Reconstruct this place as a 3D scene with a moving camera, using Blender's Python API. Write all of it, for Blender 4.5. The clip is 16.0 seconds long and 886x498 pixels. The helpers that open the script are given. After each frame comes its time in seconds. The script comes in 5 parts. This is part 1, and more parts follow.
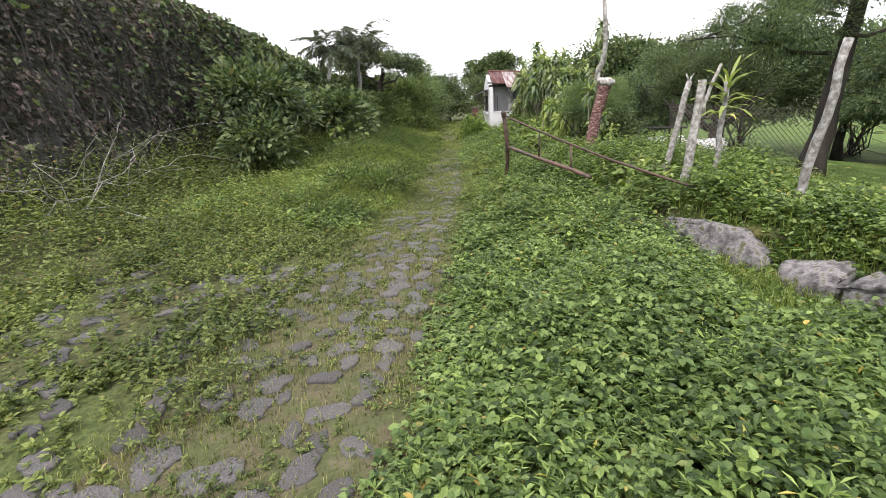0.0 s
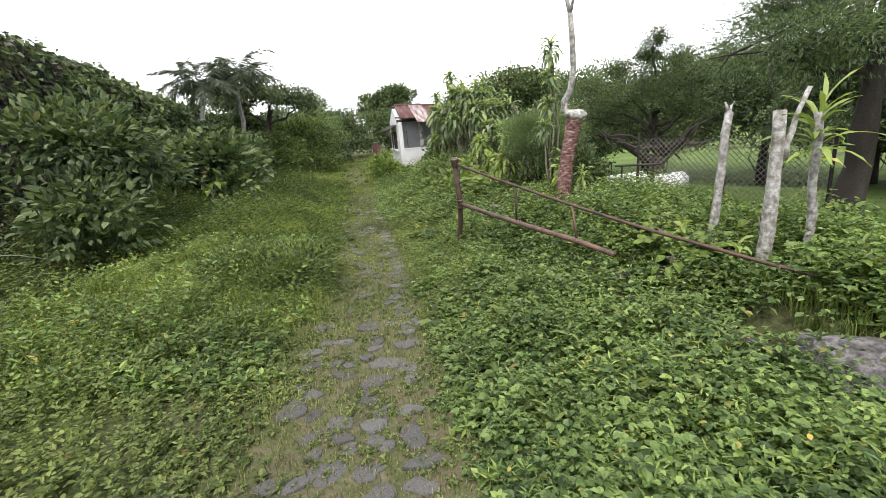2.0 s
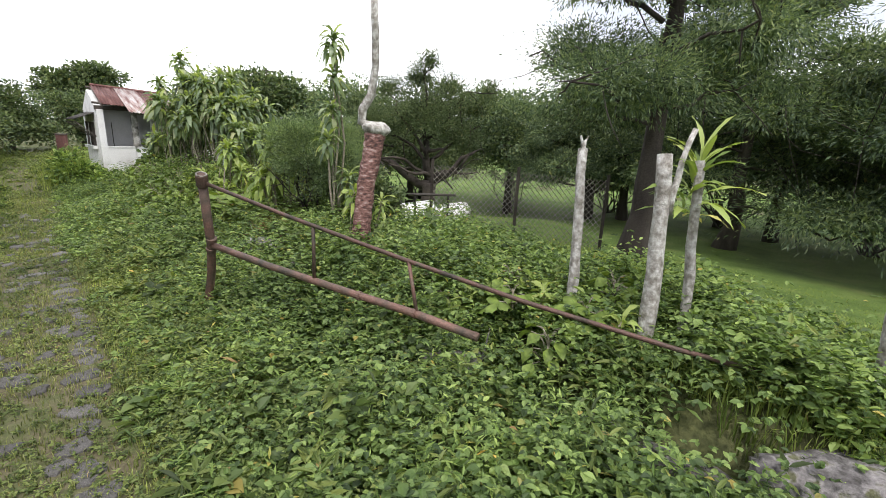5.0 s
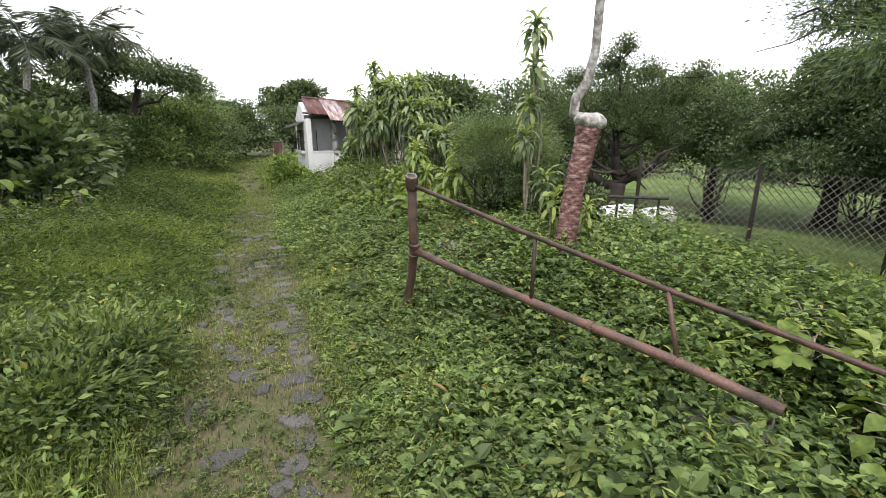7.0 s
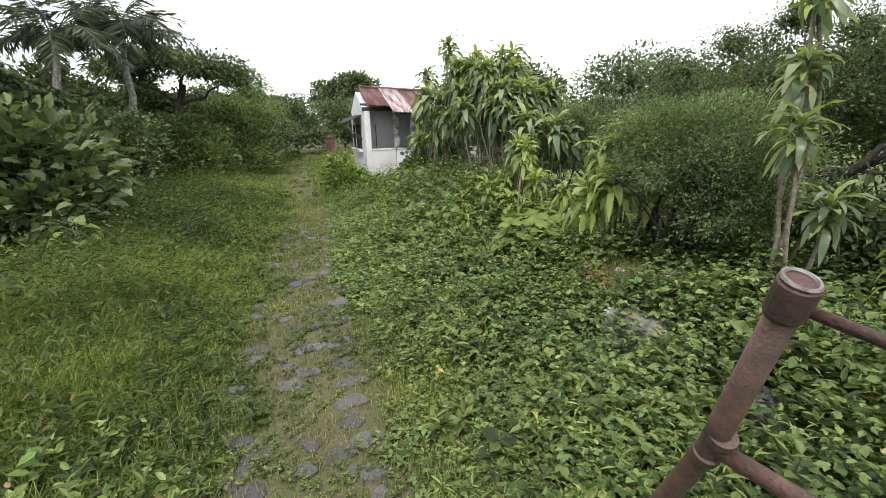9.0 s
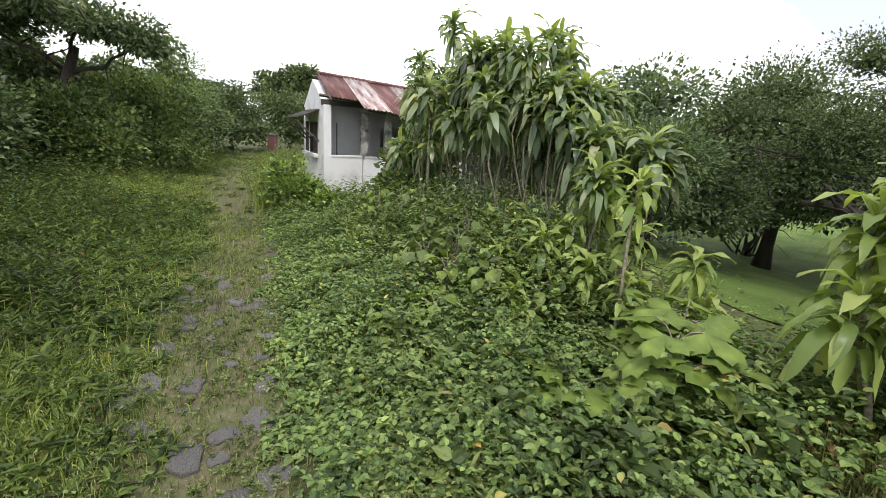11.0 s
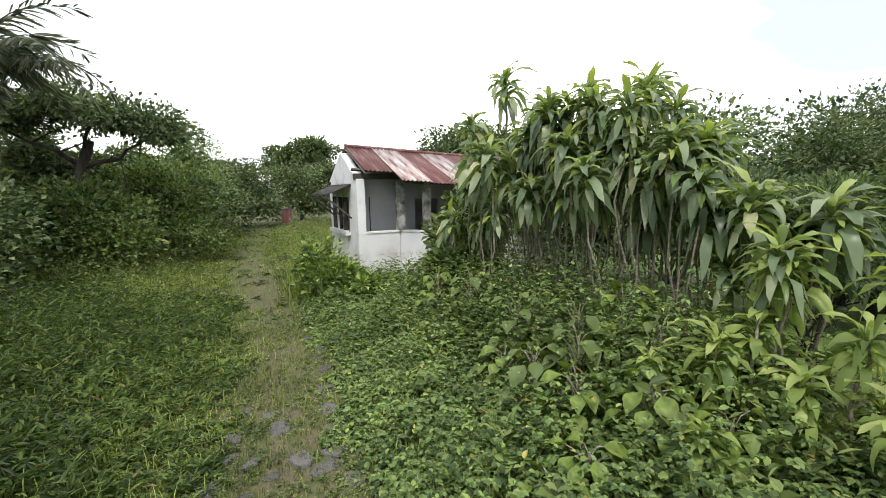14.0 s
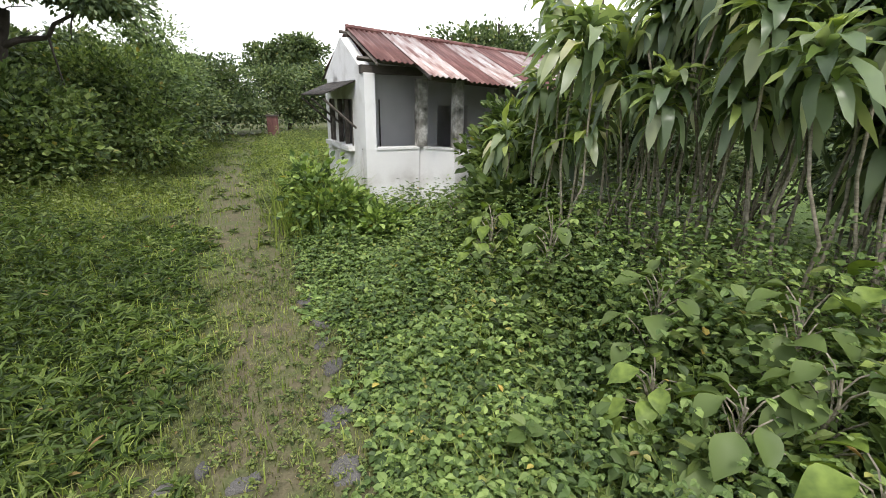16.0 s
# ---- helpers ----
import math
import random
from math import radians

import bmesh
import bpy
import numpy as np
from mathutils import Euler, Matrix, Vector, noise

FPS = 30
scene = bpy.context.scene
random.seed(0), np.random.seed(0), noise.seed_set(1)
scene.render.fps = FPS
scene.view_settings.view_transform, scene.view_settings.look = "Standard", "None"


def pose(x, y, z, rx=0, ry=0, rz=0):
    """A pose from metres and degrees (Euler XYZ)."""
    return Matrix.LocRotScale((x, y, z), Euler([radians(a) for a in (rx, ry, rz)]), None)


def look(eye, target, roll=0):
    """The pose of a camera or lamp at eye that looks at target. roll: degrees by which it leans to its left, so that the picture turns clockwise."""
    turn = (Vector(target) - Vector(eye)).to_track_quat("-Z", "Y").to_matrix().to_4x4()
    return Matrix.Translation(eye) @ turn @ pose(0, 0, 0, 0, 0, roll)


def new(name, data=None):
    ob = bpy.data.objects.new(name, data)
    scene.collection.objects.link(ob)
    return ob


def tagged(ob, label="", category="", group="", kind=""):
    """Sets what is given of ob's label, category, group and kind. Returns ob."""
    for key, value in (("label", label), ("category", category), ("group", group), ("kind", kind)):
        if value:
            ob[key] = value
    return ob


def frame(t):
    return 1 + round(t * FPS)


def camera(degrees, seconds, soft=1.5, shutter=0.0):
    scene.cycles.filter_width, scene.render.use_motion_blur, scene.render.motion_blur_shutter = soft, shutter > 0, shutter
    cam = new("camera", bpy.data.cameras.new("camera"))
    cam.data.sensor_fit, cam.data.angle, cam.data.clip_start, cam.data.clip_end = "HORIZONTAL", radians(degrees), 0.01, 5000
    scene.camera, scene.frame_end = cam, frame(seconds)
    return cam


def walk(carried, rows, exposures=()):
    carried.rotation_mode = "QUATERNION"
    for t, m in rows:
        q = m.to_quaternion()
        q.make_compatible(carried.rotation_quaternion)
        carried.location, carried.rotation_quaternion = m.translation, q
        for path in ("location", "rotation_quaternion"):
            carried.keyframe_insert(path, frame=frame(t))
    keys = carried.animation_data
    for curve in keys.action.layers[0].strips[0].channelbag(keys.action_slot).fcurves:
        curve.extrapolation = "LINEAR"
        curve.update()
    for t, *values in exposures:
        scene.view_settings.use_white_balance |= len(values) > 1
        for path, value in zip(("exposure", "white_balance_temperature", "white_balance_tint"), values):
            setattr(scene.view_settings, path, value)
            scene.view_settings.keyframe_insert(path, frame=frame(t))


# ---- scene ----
cam = camera(88.5, 16.0, 0.8)
PATH = [
    (0, (1.047, -0.821, 1.482), (0.759, 1.058, 0.862), -3.0),
    (0.5, (0.884, -0.277, 1.520), (0.660, 1.619, 0.924), -4.7),
    (1, (0.635, 0.393, 1.640), (0.473, 2.312, 1.100), -5.6),
    (1.5, (0.309, 0.918, 1.676), (0.219, 2.854, 1.182), -7.0),
    (2, (0.357, 1.482, 1.663), (0.491, 3.408, 1.138), -5.2),
    (2.5, (0.581, 2.150, 1.656), (1.059, 4.022, 1.137), -3.6),
    (3, (0.509, 2.547, 1.595), (1.159, 4.373, 1.102), 1.3),
    (3.5, (0.383, 2.901, 1.633), (1.243, 4.639, 1.146), 1.3),
    (4, (0.483, 3.114, 1.602), (1.627, 4.669, 1.079), -0.4),
    (4.2, (0.509, 3.153, 1.607), (1.723, 4.650, 1.074), 0.3),
    (6.3, (0.258, 3.373, 1.645), (1.166, 5.101, 1.208), 3.8),
    (6.5, (0.276, 3.457, 1.677), (1.053, 5.235, 1.193), -1.5),
    (7, (0.293, 3.893, 1.571), (0.837, 5.749, 1.063), -0.1),
    (7.5, (0.303, 4.505, 1.588), (0.694, 6.405, 1.102), -1.8),
    (8, (0.071, 5.055, 1.611), (0.275, 6.974, 1.084), 2.2),
    (8.5, (0.098, 5.582, 1.590), (0.350, 7.473, 0.991), -1.2),
    (9, (0.090, 6.229, 1.601), (0.429, 8.124, 1.058), -1.8),
    (9.5, (-0.123, 6.977, 1.528), (0.191, 8.888, 1.031), -3.2),
    (9.7, (-0.065, 7.163, 1.555), (0.292, 9.061, 1.033), -0.4),
    (11.8, (-0.198, 9.695, 1.495), (0.793, 11.377, 1.062), 4.8),
    (12, (-0.221, 9.773, 1.487), (0.968, 11.328, 1.079), 5.3),
    (12.5, (-0.261, 9.902, 1.518), (1.162, 11.209, 1.000), 4.2),
    (13, (-0.230, 9.931, 1.556), (1.331, 11.067, 1.033), 6.2),
    (13.5, (-0.521, 9.936, 1.672), (0.459, 11.644, 1.324), -2.4),
    (14, (-0.543, 10.045, 1.705), (0.034, 11.941, 1.437), -1.3),
    (14.5, (-0.475, 10.291, 1.654), (0.282, 12.055, 1.092), 0.4),
    (15, (-0.435, 10.764, 1.575), (0.434, 12.456, 0.956), -0.7),
    (15.5, (-0.529, 11.292, 1.508), (0.148, 13.075, 0.907), -1.2),
    (16, (-0.553, 11.878, 1.563), (0.037, 13.686, 0.944), 0.9),
]
walk(cam, [(t, look(eye, target, roll)) for t, eye, target, roll in PATH], [(0.0, 0.52, 6500, 17), (1.5, 0.48, 6500, 14), (3.5, 0.40, 6500, 13), (8.5, 0.36, 6500, 15), (12.0, 0.34, 6500, 13), (13.0, 0.43, 6500, 14), (14.0, 0.34, 6500, 11), (14.5, 0.32, 6500, 13), (16.0, 0.46, 6500, 12)])

# ---- world, sun ----
SUN_EL, SUN_ROT = 58.0, 200.0
world = bpy.data.worlds.new("sky")
scene.world = world
world.use_nodes = True
wn, wl = world.node_tree.nodes, world.node_tree.links
sky = wn.new("ShaderNodeTexSky")
sky.sky_type, sky.sun_disc = "NISHITA", False
sky.sun_elevation, sky.sun_rotation = radians(SUN_EL), radians(SUN_ROT)
wcoord = wn.new("ShaderNodeTexCoord")
wmap = wn.new("ShaderNodeMapping")
wmap.inputs["Scale"].default_value = (1.0, 1.0, 2.6)
wnoise = wn.new("ShaderNodeTexNoise")
wnoise.inputs["Scale"].default_value, wnoise.inputs["Detail"].default_value = 1.5, 5.0
wramp = wn.new("ShaderNodeValToRGB")
wramp.color_ramp.elements[0].position, wramp.color_ramp.elements[0].color = 0.42, (5.1, 5.5, 6.2, 1)
wramp.color_ramp.elements[1].position, wramp.color_ramp.elements[1].color = 0.6, (12.6, 12.7, 12.8, 1)
wmix = wn.new("ShaderNodeMix")
wmix.data_type = "RGBA"
wmix.inputs[0].default_value = 0.9
wl.new(wcoord.outputs["Generated"], wmap.inputs["Vector"])
wl.new(wmap.outputs["Vector"], wnoise.inputs["Vector"])
wl.new(wnoise.outputs["Fac"], wramp.inputs["Fac"])
wl.new(sky.outputs["Color"], wmix.inputs[6])
wl.new(wramp.outputs["Color"], wmix.inputs[7])
wbg = wn["Background"]
wl.new(wmix.outputs[2], wbg.inputs["Color"])
wbg.inputs["Strength"].default_value = 0.15

sun_data = bpy.data.lights.new("sun", "SUN")
sun_data.energy, sun_data.angle, sun_data.color = 1.9, radians(12), (1.0, 0.96, 0.9)
sun = new("sun", sun_data)
sun_way = Vector((math.sin(radians(SUN_ROT)) * math.cos(radians(SUN_EL)), math.cos(radians(SUN_ROT)) * math.cos(radians(SUN_EL)), math.sin(radians(SUN_EL))))
sun.matrix_world = look(sun_way * 30, (0, 0, 0))

# ---- helpers of this scene ----
RNG = np.random.default_rng(7)


def smooth(a, b, v):
    k = np.clip((np.asarray(v, float) - a) / (b - a), 0, 1)
    return k * k * (3 - 2 * k)


def path_x(y):
    """The middle of the cobbled path."""
    return np.interp(y, [-4, 3, 6, 8, 10, 12, 15, 18, 24, 34], [0.05, 0.05, -0.05, -0.2, -0.42, -0.6, -0.75, -1.3, -2.1, -2.4])


def ripple(x, y, s):
    return (np.sin(x * 1.7 * s + 0.6) * np.sin(y * 1.3 * s + 1.1) + 0.6 * np.sin(x * 3.1 * s - y * 2.3 * s + 0.4) + 0.4 * np.sin(y * 5.3 * s + x * 1.1 * s)) / 2


def bank_x(y):
    """Where the stone-edged bank begins beside the lane."""
    return np.interp(y, [0.0, 1.5, 2.6, 3.4, 4.1, 4.8], [3.55, 3.5, 3.3, 2.98, 2.62, 2.45])


def ground_z(x, y):
    x, y = np.asarray(x, float), np.asarray(y, float)
    late = smooth(4.8, 6.2, y)
    bank = 0.33 * ((1 - late) * smooth(-0.12, 0.2, x - bank_x(y)) + late * smooth(1.35, 2.3, x)) * (1 - 0.9 * smooth(10.0, 11.8, y))
    bank = bank - 0.62 * smooth(3.4, 9.5, x) * (1 - smooth(20, 40, y))
    near = 1 - smooth(25, 60, np.hypot(x, y - 10))
    rise = 0.3 * smooth(-3.2, -6.0, x) * (1 - smooth(20, 40, np.abs(y)))
    return bank + rise * near + 0.025 * ripple(x, y, 1.0) * near * smooth(0.2, 1.2, np.abs(x - path_x(y)))


def np_mesh(name, verts, faces, smooth_shade=False):
    """A mesh from a vertex array and a list of face arrays, each n x 3 or n x 4."""
    me = bpy.data.meshes.new(name)
    verts = np.asarray(verts, np.float32)
    faces = [np.asarray(f, np.int32) for f in faces if len(f)]
    sizes = np.concatenate([np.full(len(f), f.shape[1], np.int32) for f in faces])
    loops = np.concatenate([f.ravel() for f in faces])
    me.vertices.add(len(verts))
    me.vertices.foreach_set("co", verts.ravel())
    me.loops.add(len(loops))
    me.loops.foreach_set("vertex_index", loops)
    me.polygons.add(len(sizes))
    me.polygons.foreach_set("loop_start", np.r_[0, np.cumsum(sizes)[:-1]].astype(np.int32))
    me.polygons.foreach_set("use_smooth", np.full(len(sizes), smooth_shade))
    me.update(calc_edges=True)
    return me


def join(pieces):
    """One (verts, quads, tris) out of many."""
    vs, qs, ts, at = [], [], [], 0
    for v, q, t in pieces:
        vs.append(v)
        if len(q):
            qs.append(np.asarray(q) + at)
        if len(t):
            ts.append(np.asarray(t) + at)
        at += len(v)
    none4, none3 = np.zeros((0, 4), int), np.zeros((0, 3), int)
    return np.concatenate(vs), np.concatenate(qs) if qs else none4, np.concatenate(ts) if ts else none3


def piece_mesh(name, piece, material, smooth_shade=False):
    me = np_mesh(name, piece[0], [piece[1], piece[2]], smooth_shade)
    me.materials.append(material)
    return me


def part(name, piece, material, parent=None, label="", smooth_shade=False):
    """Links a piece, a bmesh or a mesh as ONE mesh object under a thing or a part."""
    if isinstance(piece, bmesh.types.BMesh):
        me = bpy.data.meshes.new(name)
        piece.to_mesh(me)
        piece.free()
        me.materials.append(material)
        if smooth_shade:
            me.polygons.foreach_set("use_smooth", np.full(len(me.polygons), True))
    elif isinstance(piece, bpy.types.Mesh):
        me = piece
    else:
        me = piece_mesh(name, piece, material, smooth_shade)
    ob = new(name, me)
    if parent is not None:
        ob.parent = parent
    if label:
        tagged(ob, label)
    return ob


def thing(name, place, label, category, group="", turn=0.0, kind=""):
    ob = new(name)
    ob.matrix_basis = pose(*place, 0, 0, turn)
    return tagged(ob, label, category, group, kind)


def tube(points, radii, seg=8, rough=0.0, rng=RNG):
    """A round, tapered tube along points, closed at both ends."""
    p = np.asarray(points, float)
    r = np.broadcast_to(np.asarray(radii, float), (len(p),))
    way = np.gradient(p, axis=0)
    way /= np.linalg.norm(way, axis=1)[:, None] + 1e-9
    ref = np.where(np.abs(way[:, 2:3]) > 0.9, [[1.0, 0, 0]], [[0, 0, 1.0]])
    a = np.cross(way, ref)
    a /= np.linalg.norm(a, axis=1)[:, None] + 1e-9
    b = np.cross(way, a)
    ang = np.linspace(0, 2 * np.pi, seg, endpoint=False)
    rr = r[:, None] * (1 + rough * rng.normal(size=(len(p), seg)))
    v = p[:, None] + rr[..., None] * (np.cos(ang)[None, :, None] * a[:, None] + np.sin(ang)[None, :, None] * b[:, None])
    i, j = np.meshgrid(np.arange(len(p) - 1), np.arange(seg), indexing="ij")
    k = (j + 1) % seg
    quads = np.stack([i * seg + j, i * seg + k, (i + 1) * seg + k, (i + 1) * seg + j], -1).reshape(-1, 4)
    v = np.concatenate([v.reshape(-1, 3), p[:1], p[-1:]])
    n, e = len(p) * seg, (len(p) - 1) * seg
    j, k = np.arange(seg), (np.arange(seg) + 1) % seg
    tris = np.concatenate([np.stack([k, j, np.full(seg, n)], -1), np.stack([e + j, e + k, np.full(seg, n + 1)], -1)])
    return v, quads, tris


def bend(a, b, n=8, wob=0.05, sag=0.0, rng=RNG):
    """A slightly crooked line from a to b."""
    k = np.linspace(0, 1, n)[:, None]
    p = np.asarray(a, float) * (1 - k) + np.asarray(b, float) * k
    off = rng.normal(size=(n, 3)) * wob * np.linalg.norm(np.subtract(b, a))
    off = (off + np.roll(off, 1, 0)) / 2
    off[0] = off[-1] = 0
    p += off * 0.5
    p[:, 2] -= sag * 4 * (k * (1 - k))[:, 0]
    return p


def box(lo, hi):
    (x0, y0, z0), (x1, y1, z1) = lo, hi
    v = np.array([(x, y, z) for x in (x0, x1) for y in (y0, y1) for z in (z0, z1)], float)
    q = np.array([(0, 1, 3, 2), (4, 6, 7, 5), (0, 4, 5, 1), (2, 3, 7, 6), (0, 2, 6, 4), (1, 5, 7, 3)])
    return v, q, np.zeros((0, 3), int)


def unit(v):
    return v / (np.linalg.norm(v, axis=-1, keepdims=True) + 1e-9)


def leaves(base, way, length, width, up=0.8, full=False, rng=RNG):
    """Folded leaves as one piece: a base point, a direction, a length and a width each."""
    n = len(base)
    length, width = np.broadcast_to(length, n)[:, None], np.broadcast_to(width, n)[:, None]
    way = unit(way)
    facing = np.array([0, 0, up]) + rng.normal(size=(n, 3)) * 0.45
    side = unit(np.cross(way, facing))
    face = np.cross(side, way)
    tip = base + way * length - face * length * 0.12
    at = np.arange(n)[:, None]
    if full:
        cols = [base]
        for d, w in ((0.26, 0.86), (0.62, 0.84)):
            cols.append(base + way * length * d + side * width * w + face * width * 0.25)
        cols.append(tip)
        for d, w in ((0.62, 0.84), (0.26, 0.86)):
            cols.append(base + way * length * d - side * width * w + face * width * 0.25)
        v = np.stack(cols, 1).reshape(-1, 3)
        q = np.concatenate([at * 6 + [0, 1, 2, 3], at * 6 + [0, 3, 4, 5]])
        t = np.zeros((0, 3), int)
        return v, q, t
    left = base + way * length * 0.45 + side * width + face * width * 0.3
    right = base + way * length * 0.45 - side * width + face * width * 0.3
    v = np.stack([base, left, tip, right], 1).reshape(-1, 3)
    t = np.concatenate([at * 4 + [0, 1, 2], at * 4 + [0, 2, 3]])
    return v, np.zeros((0, 4), int), t


def blades(base, lean, length, width):
    """Grass blades that bend over towards lean."""
    n = len(base)
    length, width = np.broadcast_to(length, n)[:, None], np.broadcast_to(width, n)[:, None]
    side = unit(np.cross(lean, [0, 0, 1.0])) * width
    mid = base + lean * length * 0.22 + np.array([0, 0, 0.62]) * length
    tip = base + lean * length * 0.75 + np.array([0, 0, 0.85]) * length
    v = np.stack([base - side, base + side, mid + side * 0.7, mid - side * 0.7, tip], 1).reshape(-1, 3)
    at = np.arange(n)[:, None] * 5
    return v, at + [0, 1, 2, 3], at + [3, 2, 4]


def around(n, rng=RNG):
    a = rng.uniform(0, 2 * np.pi, n)
    return np.stack([np.cos(a), np.sin(a), np.zeros(n)], -1)


def crown(clumps, n, length, width, sub=26, spread=0.17, up=0.8, droop=0.0, full=False, seed=1):
    """Leaves in many small tufts over the shells of some ellipsoids (centre, radii)."""
    rng = np.random.default_rng(seed)
    area = np.array([r[0] * r[1] + r[0] * r[2] + r[1] * r[2] for _, r in clumps])
    out = []
    for (c, r), share in zip(clumps, area / area.sum()):
        m = max(4, int(sub * (0.6 + share * len(clumps) * 0.4)))
        k = max(8, int(n * share))
        d = unit(rng.normal(size=(m, 3)))
        d[:, 2] = np.where(d[:, 2] < -0.55, -d[:, 2], d[:, 2])
        cen = np.asarray(c) + d * np.asarray(r) * rng.uniform(0.55, 1.05, (m, 1))
        size = spread * np.mean(r) * rng.uniform(0.6, 1.5, m)
        pick = rng.integers(0, m, k)
        off = np.clip(rng.normal(size=(k, 3)), -1.5, 1.5) * size[pick][:, None] * [1, 1, 0.75]
        way = unit(unit(off) * 0.7 + d[pick] * 0.6 + rng.normal(size=(k, 3)) * 0.4 - [0, 0, droop])
        scale = rng.uniform(0.65, 1.25, k)
        out.append(leaves(cen[pick] + off, way, length * scale, width * scale, up, full, rng))
        deep = max(10, k // (5 if width > 0.0095 else 10))
        d = unit(rng.normal(size=(deep, 3))) * rng.uniform(0.1, 0.72, (deep, 1))
        big = rng.uniform(0.25, 0.5, deep) * np.mean(r)
        out.append(leaves(np.asarray(c) + d * np.asarray(r), rng.normal(size=(deep, 3)), np.minimum(big, length * 1.7), np.minimum(big * 0.3, max(width * 2.4, 0.014)), up, False, rng))
    return join(out)


# ---- materials ----
def material(name, rough=0.7, spec=0.3, metal=0.0):
    m = bpy.data.materials.new(name)
    m.use_nodes = True
    b = m.node_tree.nodes["Principled BSDF"]
    b.inputs["Roughness"].default_value, b.inputs["Metallic"].default_value = rough, metal
    b.inputs["Specular IOR Level"].default_value = spec
    return m, m.node_tree.nodes, m.node_tree.links, b


def ramp(nodes, stops):
    r = nodes.new("ShaderNodeValToRGB")
    e = r.color_ramp.elements
    while len(e) < len(stops):
        e.new(0.5)
    for el, (at, colour) in zip(e, stops):
        el.position, el.color = at, (*colour, 1)
    return r


def tex(nodes, links, scale, detail=4.0, kind="ShaderNodeTexNoise", coord="Object", stretch=None):
    c = nodes.new("ShaderNodeTexCoord")
    t = nodes.new(kind)
    t.inputs["Scale"].default_value = scale
    if kind == "ShaderNodeTexNoise":
        t.inputs["Detail"].default_value = detail
    if stretch:
        mp = nodes.new("ShaderNodeMapping")
        mp.inputs["Scale"].default_value = stretch
        links.new(c.outputs[coord], mp.inputs["Vector"])
        links.new(mp.outputs["Vector"], t.inputs["Vector"])
    else:
        links.new(c.outputs[coord], t.inputs["Vector"])
    return t


def blend(nodes, links, fac, a, b, mode="MIX"):
    m = nodes.new("ShaderNodeMix")
    m.data_type, m.blend_type = "RGBA", mode
    for sock, v in ((m.inputs[0], fac), (m.inputs[6], a), (m.inputs[7], b)):
        if isinstance(v, bpy.types.NodeSocket):
            links.new(v, sock)
        elif isinstance(v, tuple):
            sock.default_value = (*v, 1)
        else:
            sock.default_value = v
    return m.outputs[2]


def bump(nodes, links, bsdf, height, strength=0.4, far=0.02):
    b = nodes.new("ShaderNodeBump")
    b.inputs["Strength"].default_value, b.inputs["Distance"].default_value = strength, far
    links.new(height, b.inputs["Height"])
    links.new(b.outputs["Normal"], bsdf.inputs["Normal"])


def leaf_material(name, dark, mid, light, odd, thin=0.3, rough=0.5, patch=0.9):
    """Foliage: a colour a leaf, large patches of tone, light that comes through."""
    m, n, l, b = material(name, rough, 0.3)
    dark, mid, light, odd = [(c[0] * 1.17 * k, c[1] * k, c[2] * 1.18 * k) for c, k in ((dark, 0.72), (mid, 1.0), (light, 1.16), (odd, 0.9))]
    geo = n.new("ShaderNodeNewGeometry")
    r = ramp(n, [(0.0, dark), (0.45, mid), (0.985, light), (1.0, odd)])
    l.new(geo.outputs["Random Per Island"], r.inputs["Fac"])
    big = tex(n, l, patch, 3.0)
    shade = ramp(n, [(0.3, (0.55, 0.6, 0.55)), (0.7, (1.3, 1.24, 1.12))])
    l.new(big.outputs["Fac"], shade.inputs["Fac"])
    colour = blend(n, l, 1.0, r.outputs["Color"], shade.outputs["Color"], "MULTIPLY")
    l.new(colour, b.inputs["Base Color"])
    tr = n.new("ShaderNodeBsdfTranslucent")
    l.new(blend(n, l, 1.0, colour, (1.25, 1.3, 0.6), "MULTIPLY"), tr.inputs["Color"])
    mix = n.new("ShaderNodeMixShader")
    mix.inputs[0].default_value = thin
    l.new(b.outputs[0], mix.inputs[1])
    l.new(tr.outputs[0], mix.inputs[2])
    l.new(mix.outputs[0], n["Material Output"].inputs["Surface"])
    return m


def noisy_material(name, stops, scale, rough=0.85, fine=40.0, relief=0.5, metal=0.0, spec=0.25, stretch=None, vary=0.25):
    """A surface with stains at one scale and grain at another, and a tone of its own for each object."""
    m, n, l, b = material(name, rough, spec, metal)
    big = tex(n, l, scale, 6.0, stretch=stretch)
    r = ramp(n, stops)
    l.new(big.outputs["Fac"], r.inputs["Fac"])
    grain = tex(n, l, fine, 5.0)
    g = ramp(n, [(0.25, (0.72, 0.72, 0.72)), (0.75, (1.2, 1.2, 1.2))])
    l.new(grain.outputs["Fac"], g.inputs["Fac"])
    colour = blend(n, l, 1.0, r.outputs["Color"], g.outputs["Color"], "MULTIPLY")
    info = n.new("ShaderNodeObjectInfo")
    own = ramp(n, [(0.0, (1 - vary,) * 3), (1.0, (1 + vary,) * 3)])
    l.new(info.outputs["Random"], own.inputs["Fac"])
    l.new(blend(n, l, 1.0, colour, own.outputs["Color"], "MULTIPLY"), b.inputs["Base Color"])
    bump(n, l, b, grain.outputs["Fac"], relief, 0.01)
    return m


